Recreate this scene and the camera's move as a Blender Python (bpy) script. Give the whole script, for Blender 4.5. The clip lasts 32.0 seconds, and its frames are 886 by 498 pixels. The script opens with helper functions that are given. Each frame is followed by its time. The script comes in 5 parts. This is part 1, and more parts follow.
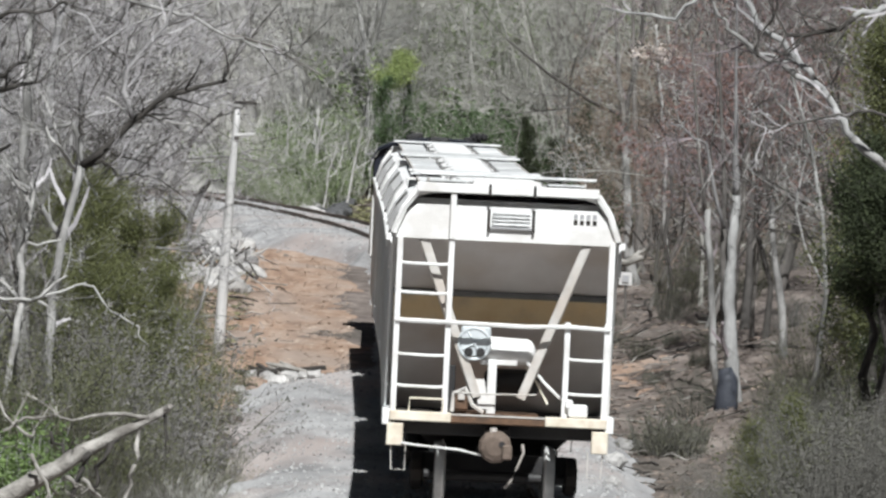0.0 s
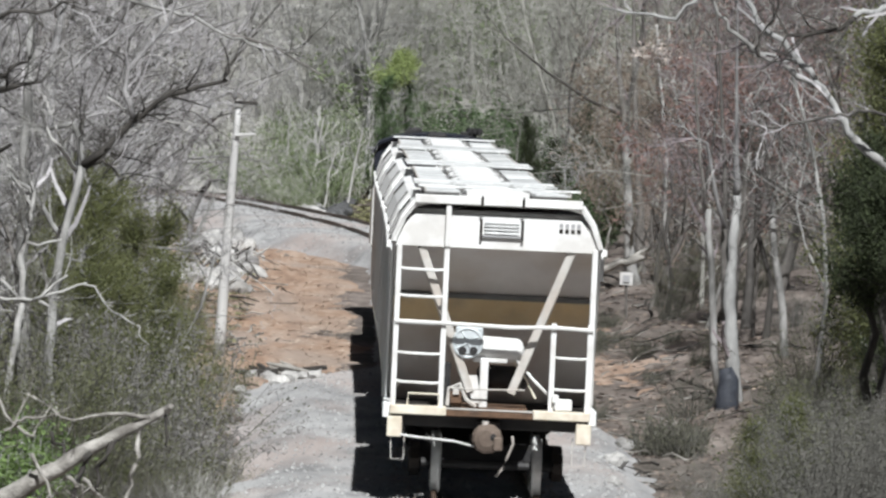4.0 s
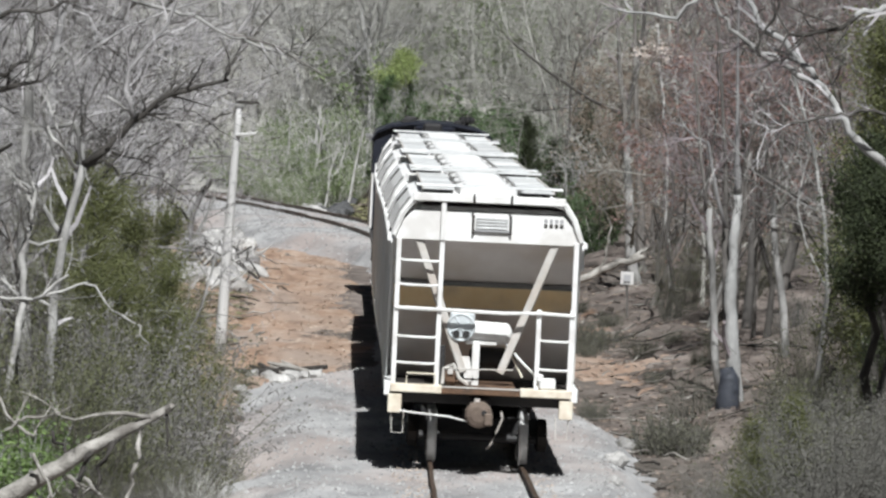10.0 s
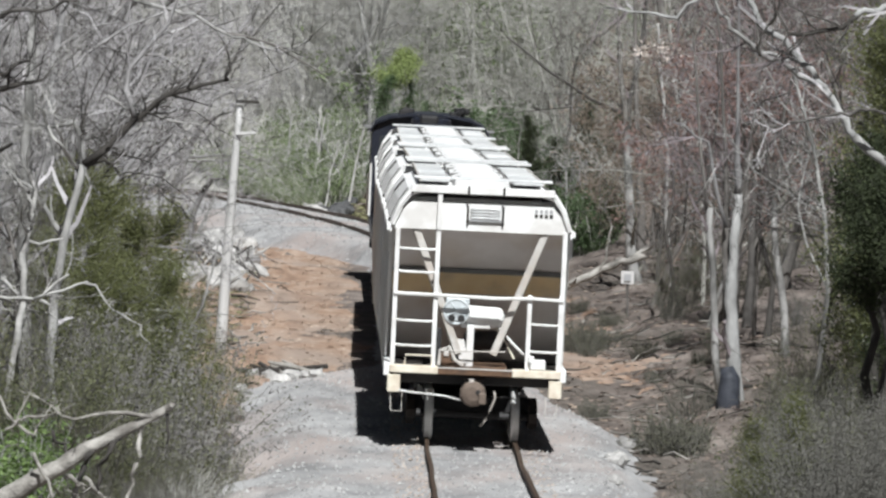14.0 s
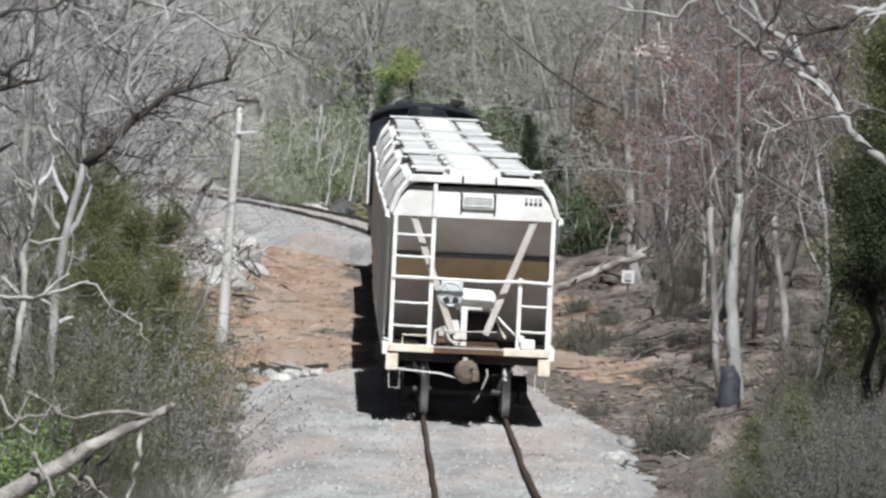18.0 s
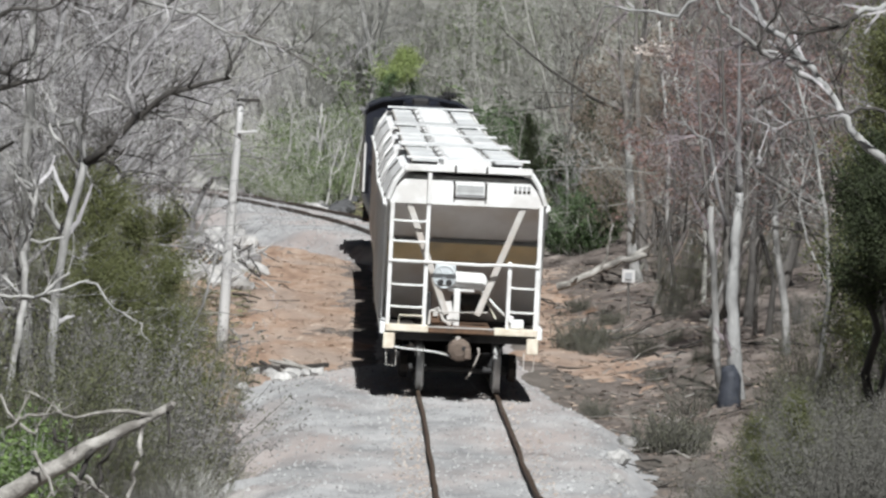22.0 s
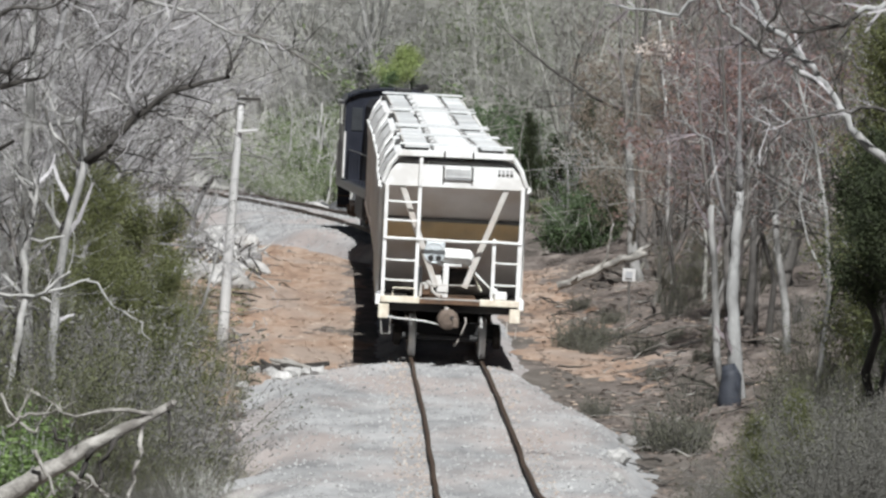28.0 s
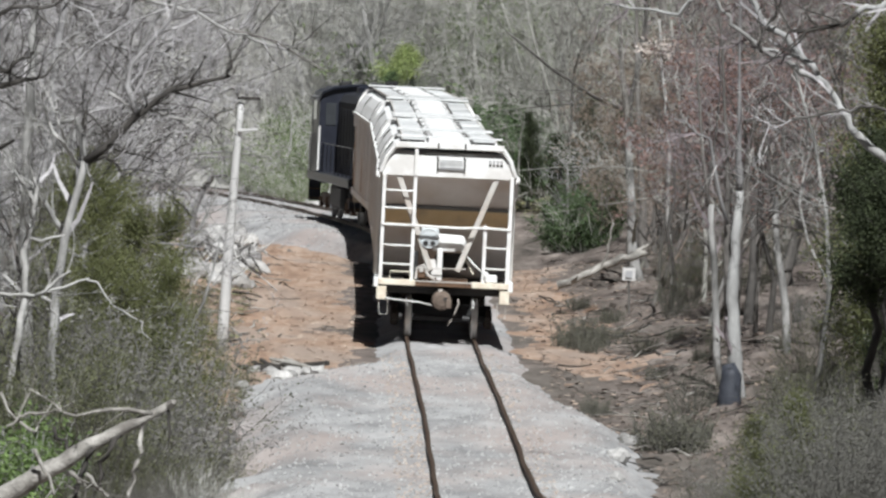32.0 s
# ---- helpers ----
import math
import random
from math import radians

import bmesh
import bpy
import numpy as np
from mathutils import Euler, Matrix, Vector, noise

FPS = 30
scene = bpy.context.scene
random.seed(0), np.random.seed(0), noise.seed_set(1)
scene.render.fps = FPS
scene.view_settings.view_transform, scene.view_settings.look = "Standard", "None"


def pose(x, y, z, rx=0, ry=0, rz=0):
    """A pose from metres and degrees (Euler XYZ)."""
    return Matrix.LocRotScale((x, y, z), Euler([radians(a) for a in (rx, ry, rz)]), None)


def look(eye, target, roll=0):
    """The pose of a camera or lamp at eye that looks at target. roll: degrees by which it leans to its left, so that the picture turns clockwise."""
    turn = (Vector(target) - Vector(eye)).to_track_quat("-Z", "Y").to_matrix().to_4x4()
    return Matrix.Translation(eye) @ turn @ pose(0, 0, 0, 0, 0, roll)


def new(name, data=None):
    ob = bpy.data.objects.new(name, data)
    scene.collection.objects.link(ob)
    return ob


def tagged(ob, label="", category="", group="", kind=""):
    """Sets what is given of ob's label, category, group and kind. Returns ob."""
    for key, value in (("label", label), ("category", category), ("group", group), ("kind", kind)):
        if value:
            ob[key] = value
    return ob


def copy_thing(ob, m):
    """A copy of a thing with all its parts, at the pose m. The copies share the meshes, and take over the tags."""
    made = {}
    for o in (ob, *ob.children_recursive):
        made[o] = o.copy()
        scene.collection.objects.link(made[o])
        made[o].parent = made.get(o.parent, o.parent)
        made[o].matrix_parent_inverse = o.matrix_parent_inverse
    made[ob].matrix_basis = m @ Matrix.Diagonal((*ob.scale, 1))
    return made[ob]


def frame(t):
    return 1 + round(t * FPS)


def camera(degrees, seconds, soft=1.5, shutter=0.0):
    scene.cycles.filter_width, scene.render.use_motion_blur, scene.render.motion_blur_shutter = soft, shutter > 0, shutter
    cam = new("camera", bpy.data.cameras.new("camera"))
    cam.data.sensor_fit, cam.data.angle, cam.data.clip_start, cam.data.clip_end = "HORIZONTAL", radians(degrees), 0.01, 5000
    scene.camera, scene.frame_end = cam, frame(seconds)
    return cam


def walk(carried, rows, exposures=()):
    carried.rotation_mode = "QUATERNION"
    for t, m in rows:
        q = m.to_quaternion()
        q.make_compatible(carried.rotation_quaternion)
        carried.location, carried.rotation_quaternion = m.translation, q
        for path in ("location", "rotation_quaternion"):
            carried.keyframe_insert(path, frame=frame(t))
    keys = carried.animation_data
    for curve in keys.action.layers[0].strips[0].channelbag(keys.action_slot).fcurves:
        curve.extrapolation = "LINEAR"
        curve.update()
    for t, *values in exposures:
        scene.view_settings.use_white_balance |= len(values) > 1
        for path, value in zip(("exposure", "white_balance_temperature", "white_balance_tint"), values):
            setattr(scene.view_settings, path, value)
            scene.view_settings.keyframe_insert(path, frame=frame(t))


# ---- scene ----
# ================= camera and its line =================
SECONDS = 32.0
cam = camera(6.687, SECONDS, soft=2.6)
EYE = (0.0, 0.0, 4.92)
ROLL = 2.63
# slow sag of the tripod head: seconds, aim right, aim down (thousandths of a radian)
SAG = [(0, .425, .283), (4, .328, .268), (8, .253, .224), (12, .194, .149), (16, .142, .06), (20, .075, -.045),
       (24, .022, -.149), (28, -.007, -.253), (32, .007, -.343)]
rows = []
for t, yaw, pitch in SAG:
    rows.append((t, look(EYE, (100 * yaw / 1000, 100, EYE[2] + 100 * (-0.012742 + pitch / 1000)), ROLL)))
walk(cam, rows, [(0, 0.0, 6340, 7.5), (SECONDS, 0.0, 6340, 7.5)])

# ================= sky and sun =================
SUN_EL, SUN_AZ = radians(50), radians(173)
world = bpy.data.worlds.new("world")
scene.world = world
world.use_nodes = True
wn = world.node_tree
sky = wn.nodes.new("ShaderNodeTexSky")
sky.sky_type = "NISHITA"
sky.sun_disc = False
sky.sun_elevation, sky.sun_rotation = SUN_EL, SUN_AZ
wn.links.new(sky.outputs[0], wn.nodes["Background"].inputs[0])
wn.nodes["Background"].inputs[1].default_value = 0.011
sun_data = bpy.data.lights.new("sun", "SUN")
sun_data.energy, sun_data.angle, sun_data.color = 6.35, radians(0.53), (1.0, 0.99, 0.98)
sun = new("sun", sun_data)
sun_way = Vector((math.sin(SUN_AZ) * math.cos(SUN_EL), math.cos(SUN_AZ) * math.cos(SUN_EL), math.sin(SUN_EL)))
sun.matrix_world = look(sun_way * 400, (0, 0, 0))


# ================= materials =================
def mat(name, cols, scale=6.0, rough=0.7, metal=0.0, bump=0.0, bscale=None, stain=None, stain_scale=1.0, stain_amount=0.5,
        spread=0.25, vary=0.0, squash=(1, 1, 1), island=False, through_light=0.0):
    m = bpy.data.materials.new(name)
    m.use_nodes = True
    nt = m.node_tree
    n, l = nt.nodes, nt.links
    b = n["Principled BSDF"]
    b.inputs["Roughness"].default_value = rough
    b.inputs["Metallic"].default_value = metal
    tc = n.new("ShaderNodeTexCoord")
    mp = n.new("ShaderNodeMapping")
    mp.inputs["Scale"].default_value = squash
    l.new(tc.outputs["Object"], mp.inputs["Vector"])
    nz = n.new("ShaderNodeTexNoise")
    nz.inputs["Scale"].default_value = scale
    nz.inputs["Detail"].default_value = 8
    nz.inputs["Roughness"].default_value = 0.65
    l.new(mp.outputs[0], nz.inputs["Vector"])
    ramp = n.new("ShaderNodeValToRGB")
    el = ramp.color_ramp.elements
    k = len(cols)
    for i, c in enumerate(cols):
        p = 0.5 if k == 1 else 0.5 - spread + 2 * spread * i / (k - 1)
        e = el[i] if i < 2 else el.new(p)
        e.position = p
        e.color = (*c, 1)
    if k == 1:
        el[1].color, el[1].position = (*cols[0], 1), 1.0
    l.new(nz.outputs["Fac"], ramp.inputs["Fac"])
    out = ramp.outputs["Color"]
    if stain:
        n2 = n.new("ShaderNodeTexNoise")
        n2.inputs["Scale"].default_value = stain_scale
        n2.inputs["Detail"].default_value = 5
        l.new(mp.outputs[0], n2.inputs["Vector"])
        r2 = n.new("ShaderNodeMapRange")
        r2.inputs["From Min"].default_value, r2.inputs["From Max"].default_value = 0.45, 0.65
        r2.inputs["To Max"].default_value = stain_amount
        l.new(n2.outputs["Fac"], r2.inputs["Value"])
        mx = n.new("ShaderNodeMix")
        mx.data_type = "RGBA"
        mx.inputs["B"].default_value = (*stain, 1)
        l.new(r2.outputs[0], mx.inputs["Factor"])
        l.new(out, mx.inputs["A"])
        out = mx.outputs["Result"]
    if vary:
        hs = n.new("ShaderNodeHueSaturation")
        mr = n.new("ShaderNodeMapRange")
        mr.inputs["To Min"].default_value, mr.inputs["To Max"].default_value = 1 - vary, 1 + vary
        if island:
            ge = n.new("ShaderNodeNewGeometry")
            l.new(ge.outputs["Random Per Island"], mr.inputs["Value"])
        else:
            oi = n.new("ShaderNodeObjectInfo")
            l.new(oi.outputs["Random"], mr.inputs["Value"])
        l.new(mr.outputs[0], hs.inputs["Value"])
        l.new(out, hs.inputs["Color"])
        out = hs.outputs["Color"]
    l.new(out, b.inputs["Base Color"])
    if bump:
        n3 = n.new("ShaderNodeTexNoise")
        n3.inputs["Scale"].default_value = bscale or scale * 3
        n3.inputs["Detail"].default_value = 6
        l.new(mp.outputs[0], n3.inputs["Vector"])
        bp = n.new("ShaderNodeBump")
        bp.inputs["Strength"].default_value = min(1.0, bump)
        bp.inputs["Distance"].default_value = 0.03 * max(1.0, bump)
        l.new(n3.outputs["Fac"], bp.inputs["Height"])
        l.new(bp.outputs[0], b.inputs["Normal"])
    if through_light:
        tr = n.new("ShaderNodeBsdfTranslucent")
        l.new(out, tr.inputs["Color"])
        ms = n.new("ShaderNodeMixShader")
        ms.inputs[0].default_value = through_light
        l.new(b.outputs[0], ms.inputs[1])
        l.new(tr.outputs[0], ms.inputs[2])
        l.new(ms.outputs[0], n["Material Output"].inputs["Surface"])
    return m


M_WHITE = mat("weathered_white_paint", [(.68, .68, .67), (.86, .86, .85)], 3.0, .55, bump=.15, bscale=30, stain=(.5, .47, .44), stain_scale=2.4, stain_amount=.5)
M_ROOF = mat("white_roof_paint", [(.8, .8, .8), (.92, .92, .915)], 2.0, .5, bump=.15, bscale=12, stain=(.5, .49, .47), stain_scale=1.1, stain_amount=.4)
# dusty paint, its tone lowered to hold the shade on the end braces
M_DUSTY = mat("dusty_pale_paint", [(.42, .4, .375), (.6, .58, .55)], 4.0, .65, bump=.1, stain=(.38, .3, .24), stain_scale=3, stain_amount=.4)
M_CREAM = mat("cream_painted_steel", [(.6, .54, .42), (.84, .8, .7)], 4.0, .6, bump=.2, bscale=25, stain=(.36, .22, .13), stain_scale=3, stain_amount=.4)
M_GREY = mat("pale_grey_car_paint", [(.7, .72, .725), (.83, .835, .83)], 1.2, .75, bump=.15, bscale=20, stain=(.62, .57, .51), stain_scale=.5, stain_amount=.5)
M_SHEET = mat("dusty_grey_slope_sheet", [(.58, .54, .515), (.7, .66, .63)], 1.5, .7, bump=.1, bscale=20, stain=(.44, .33, .22), stain_scale=.8, stain_amount=.4)
# rust colour raised to hold the light bounced up from the ground
M_RUSTBAND = mat("rusty_brown_sheet", [(.7, .5, .26), (.8, .64, .4)], 2.0, .8, bump=.2, bscale=25, stain=(.34, .29, .25), stain_scale=1.5, stain_amount=.4)
M_STREAK = mat("orange_rust_streak", [(.24, .12, .05), (.46, .27, .13)], 4.0, .85, bump=.2, stain=(.5, .46, .42), stain_scale=2.5, stain_amount=.7, squash=(1, 1, .3))
M_GRATE = mat("galvanised_grating", [(.42, .43, .435), (.78, .79, .79)], 2.2, .55, .1, bump=.6, bscale=18, stain=(.8, .8, .79), stain_scale=.5, stain_amount=.6, vary=.2)
M_RUST = mat("rusted_cast_steel", [(.09, .055, .035), (.2, .12, .075)], 9.0, .85, .2, bump=.5, bscale=40, stain=(.05, .04, .035), stain_scale=4)
M_COUPLER = mat("dusty_brown_cast_steel", [(.11, .083, .066), (.21, .165, .135)], 9.0, .85, .1, bump=.5, bscale=40, stain=(.09, .065, .05), stain_scale=5)
M_BLACK = mat("black_grease_steel", [(.012, .012, .014), (.035, .033, .032)], 5.0, .6, .1, bump=.3, bscale=30)
# grime, darkened further so the shade below the car is in the colour
M_UNDER = mat("grimy_underframe", [(.014, .013, .012), (.034, .03, .027)], 4.0, .85, bump=.3, bscale=20, stain=(.05, .036, .027), stain_scale=1.5)
M_TREAD = mat("polished_wheel_tread", [(.5, .5, .49), (.75, .75, .74)], 8.0, .4, .3, bump=.05)
M_MARK = mat("faded_dark_stencil", [(.3, .3, .31), (.38, .38, .39)], 12.0, .7)
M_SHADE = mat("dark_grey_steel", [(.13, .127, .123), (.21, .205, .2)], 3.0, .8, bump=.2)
M_HOSE = mat("dusty_rubber_hose", [(.2, .18, .165), (.38, .35, .32)], 9.0, .8)
M_BLUE = mat("pale_blue_grey_cast_iron", [(.5, .54, .56), (.66, .7, .72)], 7.0, .5, .2, bump=.1)
M_LOCO = mat("black_locomotive_paint", [(.009, .011, .018), (.026, .029, .042)], 2.5, .38, bump=.12, bscale=8)
M_HOOD = mat("dull_black_hood_paint", [(.007, .008, .012), (.02, .022, .03)], 2.5, .8, bump=.12, bscale=8)
M_LOCO_GREY = mat("dusty_grey_locomotive_panel", [(.13, .13, .135), (.24, .235, .235)], 2.5, .6)
M_GLASS = mat("dark_cab_glass", [(.03, .033, .037), (.06, .064, .07)], 2.0, .1)
M_LAMP = mat("lamp_lens", [(.7, .68, .6), (.8, .78, .7)], 8.0, .2)
M_RAIL = mat("brown_rusted_rail", [(.05, .034, .025), (.12, .08, .055)], 8.0, .6, .4, bump=.3, bscale=40)
M_BALLAST = mat("pale_crushed_stone", [(.19, .188, .19), (.315, .313, .315), (.44, .438, .438)], .8, .95, bump=1.0, bscale=14, stain=(.39, .325, .3), stain_scale=.35, stain_amount=.7, spread=.17, squash=(1, .3, 1))
M_STONE = mat("pale_stone", [(.2, .195, .19), (.48, .47, .455)], 5.0, .9, bump=.8, bscale=14, vary=.45)
M_GROUND = mat("leaf_litter_on_clay", [(.055, .044, .038), (.15, .123, .108), (.28, .24, .215)], 1.7, .95, bump=1.2, bscale=9, stain=(.072, .066, .055), stain_scale=.25, stain_amount=.6, spread=.2, squash=(1, .35, 1))
M_CLAY = mat("orange_clay_and_dead_leaves", [(.16, .1, .069), (.305, .207, .148), (.44, .35, .285)], 1.5, .95, bump=.45, bscale=10, stain=(.3, .245, .208), stain_scale=.45, stain_amount=.75, spread=.2, squash=(1, .25, 1))
M_HILL = mat("wooded_hillside_litter", [(.2, .197, .178), (.31, .303, .28), (.42, .41, .38)], 1.0, .95, bump=1.5, bscale=2.5, stain=(.21, .22, .17), stain_scale=.12, stain_amount=.6, spread=.22)
M_BARK = mat("grey_bark", [(.11, .106, .107), (.24, .234, .235), (.38, .37, .37)], 4.0, .9, bump=.8, bscale=16, vary=.35, squash=(1, 1, .3))
M_BARKPALE = mat("pale_bark", [(.13, .127, .122), (.28, .276, .268), (.45, .445, .432)], 2.6, .85, bump=.7, bscale=14, stain=(.075, .073, .069), stain_scale=3.2, stain_amount=.85, squash=(1, 1, .35))
# paler copy of the grey bark: distance haze is put into its colour
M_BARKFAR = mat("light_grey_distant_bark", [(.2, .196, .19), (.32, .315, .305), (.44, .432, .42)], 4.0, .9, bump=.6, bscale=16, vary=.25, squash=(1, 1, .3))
M_BARKDARK = mat("dark_bark", [(.02, .018, .017), (.07, .063, .056)], 6.0, .9, bump=.8, bscale=18, squash=(1, 1, .3))
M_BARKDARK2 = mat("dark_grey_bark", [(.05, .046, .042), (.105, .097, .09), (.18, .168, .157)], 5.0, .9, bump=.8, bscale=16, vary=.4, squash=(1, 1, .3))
M_TWIG = mat("grey_twigs", [(.24, .232, .24), (.46, .445, .455)], 3.0, .85, vary=.4, island=True)
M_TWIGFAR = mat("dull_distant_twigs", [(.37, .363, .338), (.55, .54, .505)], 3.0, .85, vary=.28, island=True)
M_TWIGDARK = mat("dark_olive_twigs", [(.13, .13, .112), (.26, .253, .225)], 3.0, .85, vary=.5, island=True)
M_TWIGTAN = mat("tan_twigs", [(.13, .105, .085), (.26, .21, .17)], 3.0, .85, vary=.45, island=True)
M_TWIGRED = mat("violet_grey_budding_twigs", [(.125, .106, .112), (.24, .207, .217)], 3.0, .85, vary=.45, island=True)
M_BUDRED = mat("red_maple_buds", [(.2, .118, .102), (.3, .195, .17)], 4.0, .8, vary=.3, island=True, through_light=.3)
M_EVERGREEN = mat("green_bush_leaves", [(.07, .115, .05), (.14, .2, .095)], 1.6, .8, vary=.4, island=True, through_light=.35)
M_OLIVEGREEN = mat("olive_green_leaves", [(.075, .085, .042), (.15, .158, .085)], 1.6, .8, vary=.4, island=True, through_light=.35)
M_TUFT = mat("pale_dry_leaf_tuft", [(.55, .47, .42), (.78, .72, .67)], 4.0, .8, vary=.3, island=True, through_light=.3)
M_CEDAR = mat("cedar_foliage", [(.115, .13, .055), (.26, .275, .13)], .7, .8, vary=.25, island=True, through_light=.5)
M_CEDARDARK = mat("dark_cedar_foliage", [(.018, .027, .011), (.052, .066, .026)], 1.6, .8, vary=.45, island=True, through_light=.25)
M_FRESH = mat("fresh_spring_leaves", [(.24, .31, .1), (.46, .52, .25)], 3.0, .7, vary=.35, island=True, through_light=.4)
M_LEAFGREEN = mat("bright_green_leaves", [(.12, .19, .06), (.25, .34, .13)], 3.0, .7, vary=.35, island=True, through_light=.4)
M_OLIVE = mat("olive_brush", [(.085, .088, .06), (.17, .166, .125)], 2.0, .85, vary=.4, island=True, through_light=.25)
M_LEAFTAN = mat("dead_beech_leaves", [(.18, .145, .115), (.3, .245, .195)], 3.0, .85, vary=.35, island=True, through_light=.35)
# dark grey rock, much darker than M_STONE
M_DARKROCK = mat("dark_wet_rock", [(.035, .036, .038), (.11, .11, .113)], 4.0, .85, bump=.8, bscale=10, vary=.3)
M_RUSTSTONE = mat("rust_stained_stone", [(.26, .21, .18), (.4, .35, .31)], 3.0, .9, vary=.3, island=True)
M_BRUSH = mat("dull_brush_stems", [(.075, .072, .062), (.165, .16, .14)], 2.0, .9, vary=.5, island=True)
M_BRUSHPALE = mat("grey_brush_stems", [(.09, .088, .082), (.18, .176, .167)], 2.0, .9, vary=.4, island=True)
M_BRUSHDARK = mat("dark_brush_stems", [(.05, .046, .038), (.12, .112, .094)], 2.0, .9, vary=.4, island=True)
M_GRASS = mat("dry_spring_grass", [(.2, .21, .1), (.36, .34, .2)], 2.0, .85, vary=.4, island=True, through_light=.3)
M_LITTER = mat("strewn_dead_leaves", [(.26, .19, .14), (.52, .43, .35)], 3.0, .85, vary=.4, island=True)
M_LITTERDARK = mat("dull_dead_leaves", [(.13, .1, .083), (.29, .23, .19)], 3.0, .85, vary=.4, island=True)
M_CHAFF = mat("pinkish_dead_leaf_chaff", [(.24, .18, .15), (.44, .365, .325)], 3.0, .9, vary=.3, island=True)
M_HAZEMAUVE = mat("mauve_grey_fine_twigs", [(.17, .162, .155), (.36, .346, .335)], .6, .85, vary=.25, island=True, through_light=.3)
M_STONES = mat("loose_crushed_stone", [(.2, .198, .195), (.38, .377, .374)], 3.0, .9, vary=.35, island=True)
M_SIGN = mat("dull_white_sign_paint", [(.45, .44, .43), (.6, .59, .58)], 5.0, .6)
M_POLE = mat("bleached_pole_wood", [(.4, .395, .39), (.6, .593, .585)], 4.0, .9, bump=.5, bscale=14, squash=(1, 1, .15))
M_DRUM = mat("dark_blue_grey_weathered_surface", [(.022, .026, .036), (.05, .055, .07)], 5.0, .7, bump=.4, bscale=18)
M_BIRCH = mat("white_mottled_birch_bark", [(.2, .2, .197), (.34, .34, .335), (.52, .52, .51)], 2.4, .85, bump=.6, bscale=14, stain=(.2, .2, .2), stain_scale=2.6, stain_amount=.6, squash=(1, 1, .35))
M_BLEACHED = mat("sun_bleached_white_wood", [(.32, .315, .305), (.56, .55, .53)], 5.0, .85, bump=.6, bscale=14, stain=(.2, .19, .18), stain_scale=3.0, stain_amount=.5)
M_HAZE = mat("olive_grey_fine_leaves", [(.15, .147, .132), (.275, .268, .244)], .6, .85, vary=.22, island=True, through_light=.5)
M_HAZEGREEN = mat("dull_green_fine_leaves", [(.135, .147, .076), (.28, .29, .165)], .6, .85, vary=.22, island=True, through_light=.5)
M_SOFTGREEN = mat("soft_green_undergrowth", [(.14, .19, .085), (.25, .305, .15)], 1.0, .85, vary=.2, island=True, through_light=.35)
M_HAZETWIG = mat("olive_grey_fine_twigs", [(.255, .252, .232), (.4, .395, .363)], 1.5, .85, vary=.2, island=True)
M_DEADWOOD = mat("bleached_dead_wood", [(.15, .14, .128), (.32, .305, .28), (.47, .45, .42)], 4.0, .9, bump=.9, bscale=16, stain=(.09, .08, .07), stain_scale=3.0, stain_amount=.7, spread=.2)


